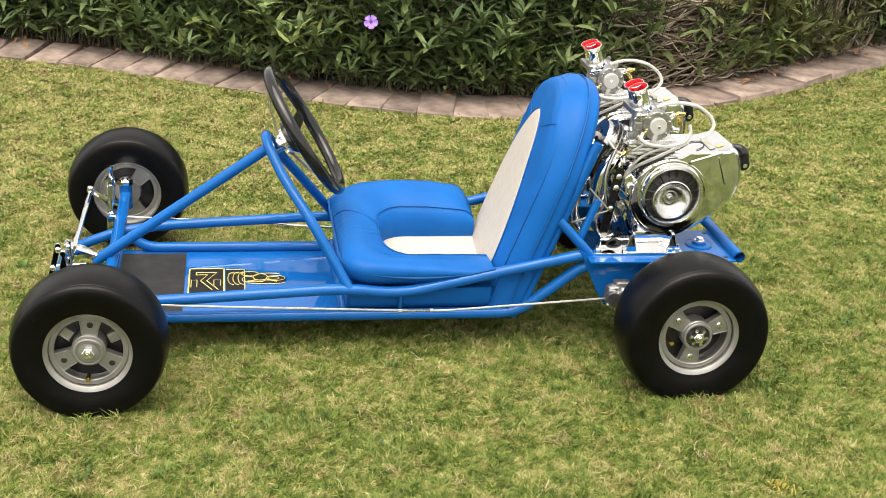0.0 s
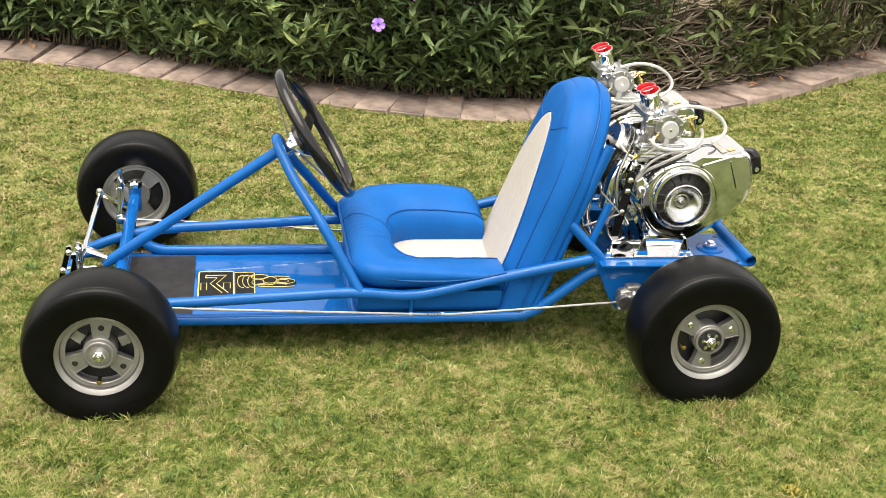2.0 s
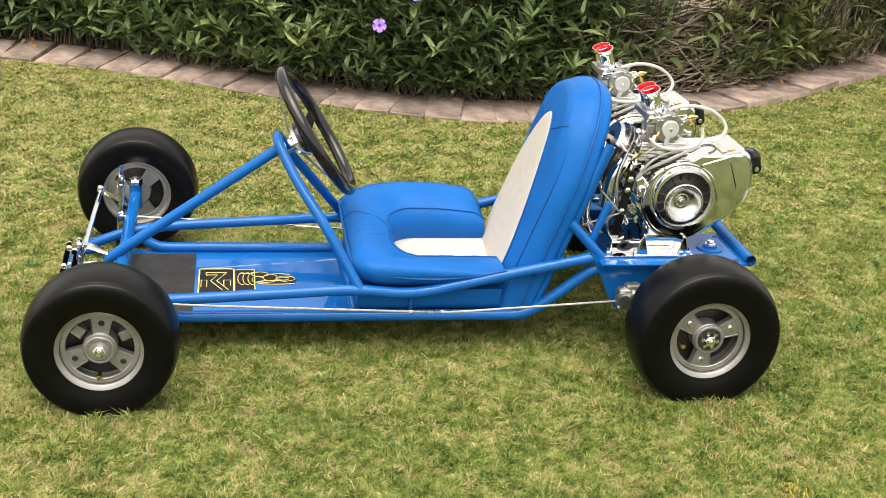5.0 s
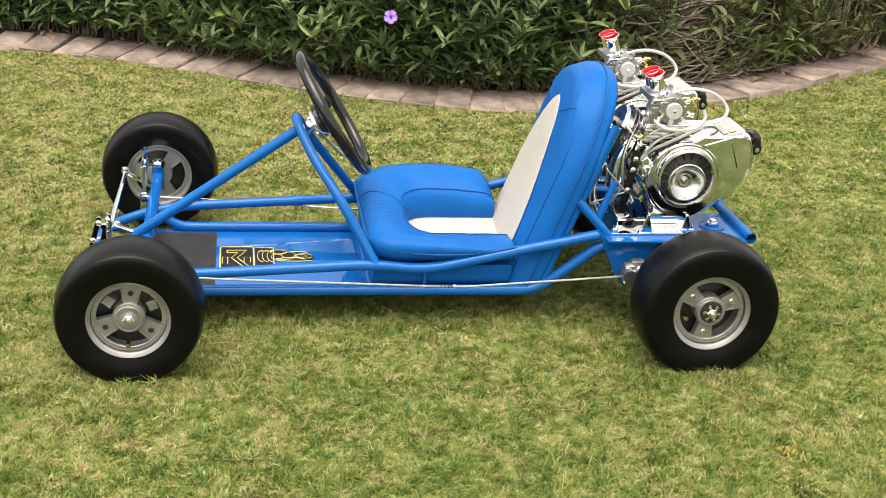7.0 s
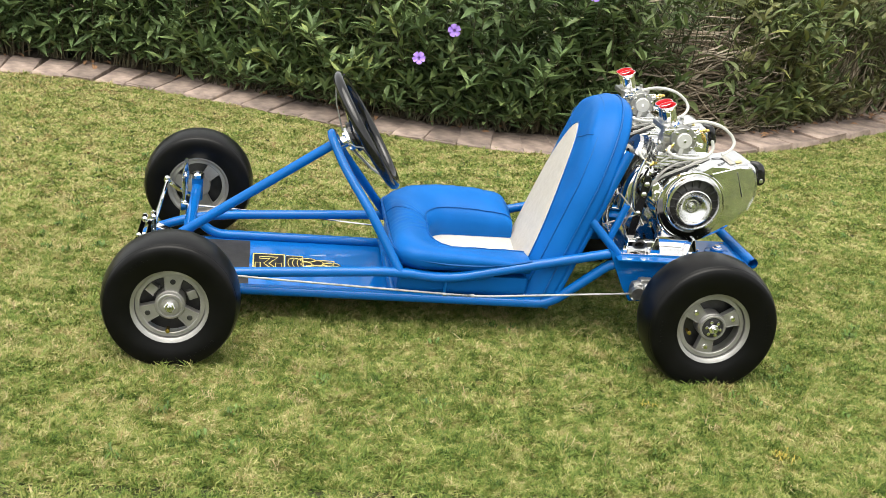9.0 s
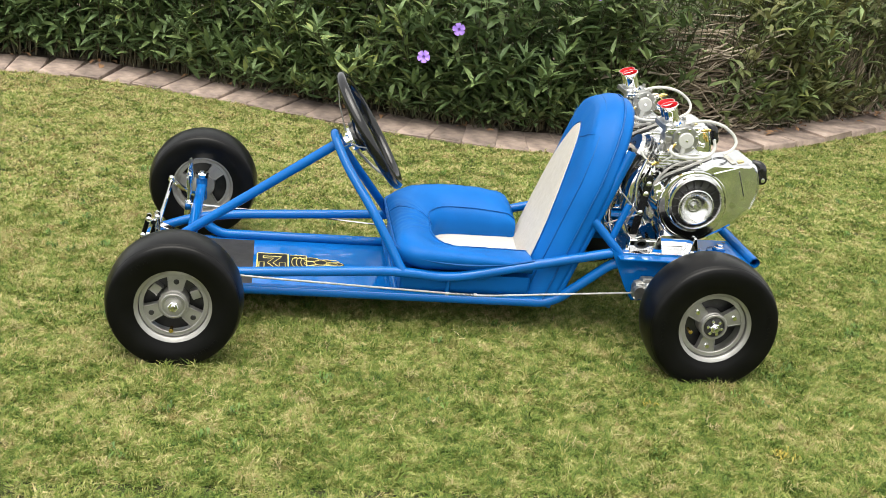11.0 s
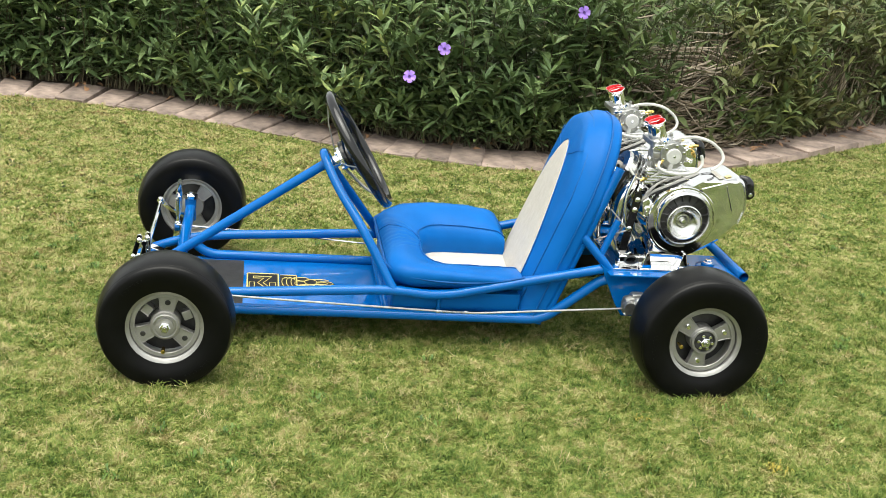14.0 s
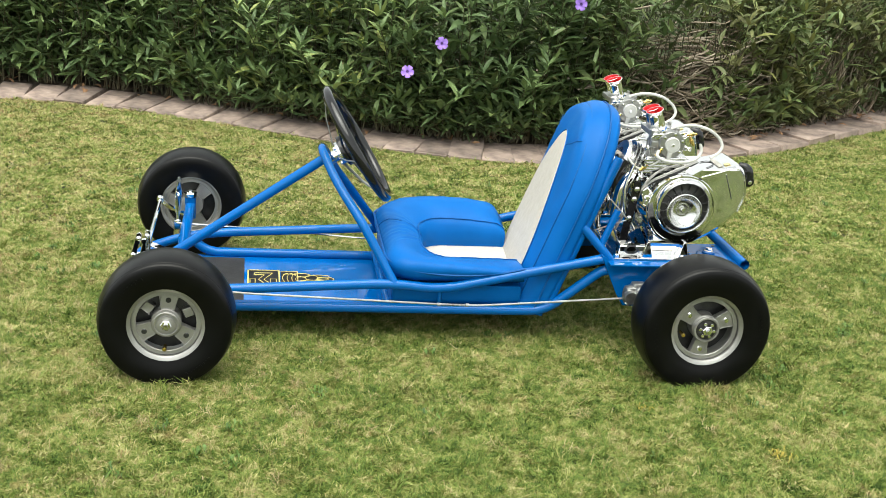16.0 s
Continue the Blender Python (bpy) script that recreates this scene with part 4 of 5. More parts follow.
    # front: no holes are cut, dark discs carry their shade; rear: real bolts
    for k in range(3):
        a = radians(90 + k * 120)
        bm = bmesh.new()
        lathe(bm, [(0.0052, -0.0225), (0.0052, -0.0205), (0.0042, -0.0195), (0.0042, -0.0195 if front else -0.0165), (0, -0.0195 if front else -0.0160)], 14, place(0.0445 * math.cos(a), 0.0445 * math.sin(a), 0))
        kpart("bolt_hole_shade" if front else "wheel_bolt", bm, DARKMETAL if front else CHROME, rim)
    bm = bmesh.new()
    a = radians(valve_at)
    lathe(bm, [(0.0032, -0.026), (0.0032, -0.016), (0.0040, -0.015), (0.0040, -0.007), (0, -0.006)], 12, place(0.049 * math.cos(a), 0.049 * math.sin(a), 0))
    kpart("valve", bm, BRASS, rim, "brass tyre valve")
    # added dark disc at mid depth, giving the rim openings a shaded inside
    bm = bmesh.new()
    lathe(bm, [(0.02, -w * 0.5 + 0.003), (0.060, -w * 0.5 + 0.003), (0.060, -w * 0.5 - 0.003), (0.02, -w * 0.5 - 0.003)], 30)
    kpart("opening_shade_disc", bm, DARKMETAL, rim)
    for a in (148, 28) if front else ():
        bm = bmesh.new()
        block(bm, 0.034, 0.052, -0.009, 0.009, -0.050, -0.030, 0.002, pose(0, 0, 0, 0, 0, a))
        kpart("rim_lug", bm, SATIN, rim)
    return rim


def spin(x, y, z, turn, near=True):
    return place(x, y, z, (OUT if near else IN)) @ pose(0, 0, 0, 0, 0, turn)


front_wheel = wheel("front_wheel", 0.1288, 0.102, 0.0755, True, 272)
front_wheel.matrix_basis = spin(-1.040, -0.009, 0.1222, -5)
copy_thing(front_wheel, spin(-1.029, 0.818, 0.1320, -20, False))
rear_wheel = wheel("rear_wheel", 0.1365, 0.104, 0.0778, False, 140)
rear_wheel.matrix_basis = spin(0.008, -0.004, 0.1242, 53)
copy_thing(rear_wheel, spin(0.006, 0.804, 0.1250, 10, False))
bm = bmesh.new()
sweep(bm, [(0.006, 0.05, 0.1265), (0.006, 0.75, 0.1265)], 0.0125, 16)
kpart("rear_axle", bm, CHROME, None, "chromed rear axle")

# ---- seat ----
def u_loop(x0, y0, y1, r, x_back):
    """A horseshoe line, open to the rear."""
    pts = [Vector((x_back + (x0 + r - x_back) * k / 16, y0, 0)) for k in range(16)]
    for k in range(9):
        a = math.pi * 1.5 - k * math.pi / 16
        pts.append(Vector((x0 + r + r * math.cos(a), y0 + r + r * math.sin(a), 0)))
    pts += [Vector((x0, y0 + r + (y1 - y0 - 2 * r) * k / 90, 0)) for k in range(1, 90)]
    for k in range(9):
        a = math.pi - k * math.pi / 16
        pts.append(Vector((x0 + r + r * math.cos(a), y1 - r + r * math.sin(a), 0)))
    pts += [Vector((x0 + r + (x_back - x0 - r) * (k + 1) / 16, y1, 0)) for k in range(16)]
    return pts


OUTER = u_loop(-0.606, 0.212, 0.588, 0.058, -0.322)
INNER = u_loop(-0.518, 0.312, 0.464, 0.058, -0.318)


def puff(p):
    """How high the padding stands: fuller on the far arm, pressed down on the near one towards the backrest."""
    side = min(1.0, max(0.0, (p.y - 0.24) / 0.28))
    back = min(1.0, max(0.0, (p.x + 0.60) / 0.28))
    dome = 1 - 0.25 * (2 * back - 1) ** 2
    return (1 - side) * (0.56 - 0.36 * back) + side * dome


def bolster(u, z):
    ring = []
    for a, c in zip(OUTER, INNER):
        p = a.lerp(c, u)
        gather = 0.0016 * math.sin(p.y * 430 + 3 * math.sin(p.x * 60)) * math.exp(-((p.x + 0.548) / 0.028) ** 2) * math.exp(-((p.y - 0.375) / 0.06) ** 4)
        wrinkle = gather + 0.0016 * noise.noise(Vector((p.x * 60, p.y * 60, z * 20)))
        dip = 1 - max(0.0, u) ** 1.4 * min(1.0, max(0.0, (0.40 - p.y) / 0.10)) * 0.95 * min(1.0, max(0.0, (p.x + 0.60) / 0.08))
        shut = 1 - 0.42 * (1 - min(1.0, max(0.0, (-0.319 - p.x) / 0.026))) ** 2.2
        p.z = z if z < 0.156 else 0.156 + (z - 0.156) * puff(p) * dip * shut + wrinkle
        ring.append(p)
    return ring


bm = bmesh.new()
profile = [(0.05, 0.140), (0.0, 0.150), (-0.035, 0.164), (-0.035, 0.182), (0.0, 0.198), (0.08, 0.211), (0.2, 0.221), (0.38, 0.226), (0.58, 0.223), (0.78, 0.212), (0.92, 0.200), (1.0, 0.186), (1.03, 0.165), (1.02, 0.145), (1.0, 0.125)]
loops = [[bm.verts.new(p) for p in bolster(u, z)] for u, z in profile]
for a, c in zip(loops, loops[1:] + loops[:1]):
    for q in range(len(a) - 1):
        bm.faces.new((a[q], a[q + 1], c[q + 1], c[q]))
bm.faces.new([r[0] for r in loops])
bm.faces.new([r[-1] for r in loops][::-1])
cushion = kpart("seat_cushion", bm, VINYL, None, "padded blue vinyl horseshoe bolster", 60)
bm = bmesh.new()
slab(bm, [(0.222, 0.128), (0.578, 0.128), (0.576, 0.098), (0.566, 0.084), (0.550, 0.074), (0.250, 0.074), (0.234, 0.084), (0.224, 0.098)], 0.322, 0.597, 0.008, pose(0, 0, 0, 0, 0, 90))
kpart("cushion_base", bm, VINYL, cushion)
bm = bmesh.new()
block(bm, -0.530, -0.300, 0.300, 0.474, 0.116, 0.1345, 0.006)
kpart("seat_insert", bm, CREAM, cushion, "cream ribbed vinyl seat insert")


def cross_seam(y_at, bend):
    """A seam over the front arm, from its outer edge to the inner rim, bowing aside on the way."""
    k = min(range(len(OUTER)), key=lambda q: abs(OUTER[q].y - y_at) + (OUTER[q].x > -0.59))
    out = []
    for u, z in profile[2:12]:
        a = bolster(u, z)
        q = k + round(bend * math.sin(min(1.0, max(0.0, u)) * math.pi * 0.6))
        out.append(a[q] + Vector((0, 0, 0.0009)))
    return out


front_seam = cross_seam(0.446, -4)
rim_line = [p + Vector((0, 0, 0.0010)) for p in bolster(0.93, 0.200)]
pipe_line = []
for p, q in zip(bolster(-0.012, 0.154), bolster(-0.052, 0.190)):
    if p.y < 0.30:
        p.z += 0.018 * (2 * min(1.0, max(0.0, (p.x + 0.60) / 0.28)) - 1) ** 2
    w = min(1.0, max(0.0, (p.y - 0.235) / 0.07))
    pipe_line.append(p.lerp(q, w * w * (3 - 2 * w)))
for path, r in ((pipe_line, 0.0027), (rim_line, 0.0011), (front_seam, 0.0011)):
    bm = bmesh.new()
    sweep(bm, path, r, 6)
    kpart("piping", bm, PIPING, cushion, "narrow blue piping")

LEAN = radians(19.5)
BACK = Matrix.Translation((-0.342, C, 0.075)) @ pose(0, 0, 0, 0, 0, -4.0) @ Matrix.Rotation(LEAN, 4, "Y")


def arch(half, top, start, inset=0.0, n=2.2, count=30, low=0.0):
    """Half-width over height: straight sides, then a rounded top; (y, s) pairs from one foot to the other."""
    half, top = half - inset, top - inset
    pts = [(-half, low), (-half, low + (start - low) * 0.5)]
    for k in range(count + 1):
        a = math.pi * k / count
        c, s = -math.cos(a), math.sin(a)
        pts.append((half * math.copysign(abs(c) ** (2 / n), c), start + (top - start) * s ** (2 / n)))
    return pts + [(half, low + (start - low) * 0.5), (half, low)]


def bulge(y, s):
    """How far the padded face falls back from its middle."""
    return -0.016 * (max(0.0, abs(y) - 0.07) / 0.08) ** 2 - 0.012 * (max(0.0, s - 0.36) / 0.09) ** 2


def shell(bm, rings):
    rows = [[bm.verts.new(p) for p in ring] for ring in rings]
    for a, c in zip(rows, rows[1:]):
        for k in range(len(a) - 1):
            bm.faces.new((a[k], a[k + 1], c[k + 1], c[k]))
        bm.faces.new((a[-1], a[0], c[0], c[-1]))
    bm.faces.new(rows[0])
    bm.faces.new(rows[-1][::-1])


# local x is the depth (forward is minus), y the width, z the height along the back
def back_ring(inset, depth, follow=True):
    return [BACK @ Vector((depth - (bulge(y, s) if follow else 0) + 0.0012 * noise.noise(Vector((y * 30, s * 30, depth * 9))), y, s)) for y, s in arch(0.174, 0.460, 0.23, inset, 2.3, low=0.014)]


bm = bmesh.new()
shell(bm, [back_ring(0.014, 0.084, False), back_ring(0.004, 0.081, False), back_ring(0.0, 0.072, False), back_ring(0.002, 0.057, False), back_ring(0.0, 0.050, False), back_ring(0.004, 0.036, False), back_ring(0.014, 0.022, False), back_ring(0.020, 0.006), back_ring(0.026, 0.001), back_ring(0.040, 0.0), back_ring(0.070, 0.0), back_ring(0.10, 0.0), back_ring(0.14, 0.0)])
backrest = kpart("seat_backrest", bm, VINYL, None, "tall rounded blue vinyl backrest", 60)


def cream_ring(inset, depth):
    pts = arch(0.118, 0.374, 0.09, inset, 1.78, low=0.030)
    return [BACK @ Vector((depth - bulge(y, s), y, s)) for y, s in pts]


bm = bmesh.new()
shell(bm, [cream_ring(0.0, 0.014), cream_ring(0.0, 0.000), cream_ring(0.003, -0.0025), cream_ring(0.03, -0.003), cream_ring(0.06, -0.0035), cream_ring(0.085, -0.004)])
kpart("backrest_panel", bm, CREAM, backrest, "cream ribbed vinyl centre panel", 60)
for path in (back_ring(0.0165, 0.0205, False), back_ring(-0.001, 0.0565, False)):
    bm = bmesh.new()
    sweep(bm, path, 0.0016, 6)
    kpart("piping", bm, PIPING, backrest, "narrow blue piping")
bm = bmesh.new()
sweep(bm, cream_ring(-0.002, -0.0005), 0.0014, 6)
kpart("piping", bm, PIPING, backrest, "narrow blue piping round the panel")
for sgn in (-1, 1):
    bm = bmesh.new()
    sweep(bm, [BACK @ Vector((d - bulge(y, s), y, s)) for d, y, s in ((-0.001, sgn * 0.045, 0.352), (-0.001, sgn * 0.075, 0.362), (-0.001, sgn * 0.10, 0.375), (0.0, sgn * 0.125, 0.385))], 0.0007, 6)
    kpart("seam", bm, PIPING, backrest)

# ---- steering wheel ----
top_p, low_p = Vector((-0.742, C, 0.495)), Vector((-0.596, C, 0.263))
axis = (low_p - top_p).cross(Vector((0, 1, 0))).normalized()
if axis.z < 0:
    axis = -axis
axis = (axis + Vector((0, -0.026, 0))).normalized()
mid_p = (top_p + low_p) * 0.5
up_p = (top_p - low_p).normalized()
wheel_m = Matrix((( *up_p.cross(axis).normalized(), 0), (*up_p, 0), (*axis, 0), (0, 0, 0, 1))).transposed()
wheel_m.translation = mid_p
RIM = (top_p - low_p).length * 0.5 - 0.0095
bm = bmesh.new()
sweep(bm, [wheel_m @ Vector((RIM * math.cos(k * math.pi / 32), RIM * math.sin(k * math.pi / 32), 0)) for k in range(64)], 0.0112, 16, closed=True)
steering_wheel = kpart("steering_wheel", bm, BLACK, None, "glossy black steering wheel rim")
for k in range(3):
    a = k * 2 * math.pi / 3 + (0 if (wheel_m @ Vector((1, 0, 0))).y > C else math.pi)
    bm = bmesh.new()
    d, t = Vector((math.cos(a), math.sin(a), 0)), Vector((-math.sin(a), math.cos(a), 0))
    pts = [d * 0.02 - t * 0.015 + Vector((0, 0, -0.026)), d * 0.02 + t * 0.015 + Vector((0, 0, -0.026)), d * RIM * 0.97 + t * 0.0095 + Vector((0, 0, 0.0)), d * RIM * 0.97 - t * 0.0095 + Vector((0, 0, 0.0))]
    a0 = [bm.verts.new(wheel_m @ p) for p in pts]
    a1 = [bm.verts.new(wheel_m @ (p + Vector((0, 0, -0.004)))) for p in pts]
    bm.faces.new(a0)
    bm.faces.new(a1[::-1])
    for i in range(4):
        bm.faces.new((a0[i], a1[i], a1[(i + 1) % 4], a0[(i + 1) % 4]))
    kpart("spoke", bm, BLACK, steering_wheel, "flat black spoke")
bm = bmesh.new()
lathe(bm, [(0, -0.018), (0.030, -0.018), (0.034, -0.024), (0.034, -0.034), (0.02, -0.040), (0, -0.040)], 30, wheel_m)
kpart("wheel_hub", bm, BLACK, steering_wheel)
bm = bmesh.new()
lathe(bm, [(0, -0.036), (0.026, -0.036), (0.026, -0.043), (0.013, -0.046), (0.013, -0.066), (0, -0.066)], 24, wheel_m)
for k in range(3):
    a = k * 2.094
    hexagon(bm, 0.004, 0.006, wheel_m @ place(0.020 * math.cos(a), 0.020 * math.sin(a), -0.049))
kpart("wheel_boss", bm, CHROME, steering_wheel, "bright metal steering boss")
bm = bmesh.new()
for a in (math.pi / 2, -math.pi / 2, 0, math.pi):
    d = Vector((math.cos(a), math.sin(a), 0))
    sweep(bm, [wheel_m @ (d * 0.022 + Vector((0, 0, -0.046))), wheel_m @ (d * RIM * 0.62 + Vector((0, 0, -0.030))), wheel_m @ (d * RIM * 0.95 + Vector((0, 0, -0.010)))], 0.0014 if a > 0 else 0.0030, 8)
kpart("wheel_brace", bm, SATIN, steering_wheel, "thin bright brace wires behind the wheel")

# ---- rear mounts ----
for flip in (False, True):
    def yy(v):
        return 2 * C - v if flip else v
    bm = bmesh.new()
    y0, y1 = sorted((yy(0.200), yy(0.206)))
    slab(bm, [(-0.168, 0.214), (-0.145, 0.1955), (0.125, 0.1955), (0.125, 0.182), (0.05, 0.165), (-0.075, 0.098), (-0.108, 0.098), (-0.125, 0.125)], y0, y1, 0.0015)
    kpart("side_plate", bm, BLUE, None, "blue welded side plate")
    bm = bmesh.new()
    y0, y1 = sorted((yy(0.178), yy(0.332)))
    block(bm, -0.150, 0.135, y0, y1, 0.1925, 0.1965, 0.001)
    plate = kpart("engine_plate", bm, BLUE, None, "blue engine mounting plate")
    bm = bmesh.new()
    cx, cy = 0.088, yy(0.258)
    lathe(bm, [(0.026, 0.1965), (0.026, 0.1985), (0.022, 0.200), (0.014, 0.200), (0.014, 0.2045), (0.0, 0.2045)], 28, place(cx, cy, 0))
    kpart("boss", bm, BLUE, plate)
    bm = bmesh.new()
    lathe(bm, [(0.010, 0.2045), (0.010, 0.2062), (0.0, 0.2062)], 20, place(cx, cy, 0))
    hexagon(bm, 0.0075, 0.006, place(cx, cy, 0.206))
    kpart("bolt", bm, CHROME, plate, "bright hexagon bolt")
    # plate left uncut: the shade in its four holes is coloured discs
    for px, py in ((0.052, 0.196), (0.120, 0.196), (0.052, 0.318), (0.120, 0.318)):
        bm = bmesh.new()
        lathe(bm, [(0.0042, 0.1965), (0.0042, 0.1975), (0, 0.1975)], 12, place(px, yy(py), 0))
        kpart("hole", bm, DARKMETAL, plate)
    bm = bmesh.new()
    y0, y1 = sorted((yy(0.152), yy(0.185)))
    block(bm, -0.120, -0.084, y0, y1, 0.114, 0.156, 0.013)
    lathe(bm, [(0, -0.012), (0.013, -0.012), (0.015, 0.0), (0.013, 0.008), (0, 0.008)], 18, place(-0.108, y0, 0.135, OUT))
    for dz in (0.150, 0.122):
        lathe(bm, [(0.0075, 0), (0.007, 0.006), (0.004, 0.010), (0, 0.011)], 12, place(-0.092, y0, dz, OUT))
    block(bm, -0.104, -0.070, y0 + 0.006, y1, 0.140, 0.162, 0.008)
    sweep(bm, [(-0.116, y0 - 0.001, 0.120), (-0.090, y0 - 0.001, 0.152)], 0.0055, 10)
    kpart("brake_caliper", bm, CAST, None, "polished metal brake caliper")
    bm = bmesh.new()
    lathe(bm, [(0.02, -0.010), (0.072, -0.010), (0.073, -0.006), (0.072, -0.002), (0.02, -0.002)], 40, place(0.006, yy(0.175), 0.1265, OUT))
    kpart("brake_disc", bm, SATIN, None, "thin steel brake disc")

# ---- engines ----
EX, EY, EZ = 0.003, 0.222, 0.307      # the starter's middle on the near engine


def eplace(x, y, z, turn=Matrix()):
    return place(EX + x, EY + y, EZ + z, turn)


def espan(points):
    return [(EX + x, EY + y, EZ + z) for x, y, z in points]


def engine():
    # crankcase
    bm = bmesh.new()
    slab(bm, [(EX - 0.078, EZ - 0.050), (EX - 0.050, EZ - 0.088), (EX + 0.05, EZ - 0.088), (EX + 0.075, EZ - 0.05), (EX + 0.07, EZ + 0.055), (EX - 0.03, EZ + 0.075), (EX - 0.085, EZ + 0.045)], EY + 0.075, EY + 0.150, 0.008)
    root = kpart("engine", bm, POLISHED, None, "chromed two-stroke kart engine with fan shroud, carburettor and two red-mouthed intake trumpets")

    # shroud: a round belly round the fan with a tail that rises to the rear
    belly = [(0.077 * math.cos(radians(a)), -0.002 + 0.077 * math.sin(radians(a))) for a in range(128, 300, 8)]
    tail = [(0.062, -0.062), (0.100, -0.036), (0.128, -0.004), (0.140, 0.030), (0.138, 0.060), (0.130, 0.086), (0.119, 0.096), (0.108, 0.097), (0.034, 0.074), (-0.012, 0.070)]
    bm = bmesh.new()
    slab(bm, [(EX + x, EZ + z) for x, z in belly + tail], EY + 0.004, EY + 0.122, 0.011)
    shroud = kpart("fan_shroud", bm, CHROME, root, "mirror-bright chromed fan shroud", 30)

    # rounded bead along the rim of the flat side
    rim_line = [Vector((EX + x * 0.945 + 0.002, EY + 0.0035, EZ + z * 0.93 + 0.001)) for x, z in tail[2:9]]
    bm = bmesh.new()
    sweep(bm, smooth(rim_line, 0.012, 3), 0.0012, 8)
    kpart("bead", bm, CHROME, shroud)

    # dark ring on the solid shroud, painting the shade of the fan gap
    bm = bmesh.new()
    lathe(bm, [(0.034, -0.004), (0.034, -0.0025), (0.052, -0.0025), (0.052, -0.004)], 40, eplace(0, 0, 0.004, OUT))
    kpart("fan_recess_shade", bm, DARKMETAL, root)
    bm = bmesh.new()
    lathe(bm, [(0.049, -0.004), (0.050, 0.006), (0.054, 0.011), (0.059, 0.010), (0.0625, 0.004), (0.0635, -0.006)], 56, eplace(0.002, 0, 0.006, OUT))
    lathe(bm, [(0.068, -0.006), (0.070, -0.001), (0.074, -0.001), (0.0765, -0.006)], 56, eplace(0, 0, -0.002, OUT))
    kpart("starter_ring", bm, CHROME, root, "chromed ring round the starter")
    bm = bmesh.new()
    for k in range(16):
        a = 2 * math.pi * k / 16
        m3 = eplace(0.002, 0, 0.006, OUT) @ pose(0, 0, 0, 0, 0, math.degrees(a))
        block(bm, 0.036, 0.050, -0.0008, 0.0008, -0.001, 0.003, 0, m3 @ pose(0, 0, 0, 25, 0, 12))
    kpart("fan_impeller", bm, DARKMETAL, root, "ring of thin metal fan blades")
    bm = bmesh.new()
    cup = [(0.0385, -0.004), (0.0385, 0.011), (0.0375, 0.0135), (0.0355, 0.0145), (0.0335, 0.0140), (0.0318, 0.011), (0.028, 0.005), (0.022, 0.0005), (0.016, -0.0015), (0.0135, -0.0012), (0.013, 0.0005), (0.012, 0.0005), (0.0115, -0.0015), (0.007, -0.002), (0.0065, 0.001), (0.0, 0.0015)]
    lathe(bm, cup, 56, eplace(0.001, 0, 0.0, OUT))
    starter = kpart("starter_cup", bm, POLISHED, root, "dished chromed recoil starter cup")
    bm = bmesh.new()
    hexagon(bm, 0.0045, 0.004, eplace(0.001, -0.001, 0.0, OUT))
    kpart("starter_bolt", bm, CHROME, starter)
    for a0 in (-40, 150):
        bm = bmesh.new()
        for k in range(5):
            m3 = eplace(0.001, 0, 0.0, OUT) @ pose(0, 0, 0, 0, 0, a0 + k * 8)
            block(bm, 0.0338, 0.0362, -0.0013, 0.0013, 0.0140, 0.0149, 0, m3)
        kpart("embossed_mark", bm, DARKMETAL, starter)
    # rib and screw on the shroud's flat side
    bm = bmesh.new()
    sweep(bm, espan([(0.087, 0.004, 0.078), (0.106, 0.004, 0.026)]), 0.0018, 6)
    kpart("rib", bm, CHROME, shroud)
    bm = bmesh.new()
    lathe(bm, [(0.0065, -0.002), (0.0065, 0.001), (0.003, 0.0015), (0.003, 0.0), (0, 0.0)], 16, eplace(0.030, 0.004, 0.062, OUT))
    kpart("screw", bm, DARKMETAL, shroud)
    # stickers on the sloping top: plain bars
    slope = math.atan2(0.023, 0.074)
    m3 = eplace(0.070, 0.052, 0.0862) @ Matrix.Rotation(-slope, 4, "Y")
    bm = bmesh.new()
    block(bm, 0.006, 0.016, -0.030, 0.030, 0.0, 0.0008, 0, m3)
    sticker = kpart("sticker", bm, STICKER, shroud, "small grey and amber sticker on the chrome")
    bm = bmesh.new()
    block(bm, 0.020, 0.032, -0.030, -0.018, 0.0, 0.0009, 0, m3)
    kpart("sticker_patch", bm, AMBER, sticker)
    bm = bmesh.new()
    for k in range(8):
        block(bm, 0.009, 0.013, -0.026 + k * 0.0066, -0.0225 + k * 0.0066, 0.0008, 0.0011, 0, m3)
    kpart("sticker_bars", bm, CREAM, sticker)
    # thin dark curved stroke on the sloping top
    bm = bmesh.new()
    sweep(bm, [m3 @ Vector((-0.012 + 0.018 * math.cos(a * 0.35), 0.010 + 0.022 * math.sin(a * 0.35), 0.0003)) for a in range(-5, 6)], 0.0009, 5)
    kpart("dark_arc", bm, DARKMETAL, shroud)
    # pull handle at the tail
    bm = bmesh.new()
    path = espan([(0.118, 0.020, 0.094), (0.132, 0.018, 0.092), (0.1400, 0.017, 0.080), (0.1410, 0.016, 0.064)])
    sweep(bm, smooth(path, 0.02), [0.007 + 0.0045 * min(1, q / 9) for q in range(len(smooth(path, 0.02)))], 12)
    lathe(bm, [(0, -0.011), (0.010, -0.009), (0.0128, -0.003), (0.0128, 0.004), (0.010, 0.009), (0, 0.011)], 18, eplace(0.1410, 0.016, 0.062, OUT))
    pull = kpart("pull_handle", bm, BLACK, root, "black starter pull handle")
    bm = bmesh.new()
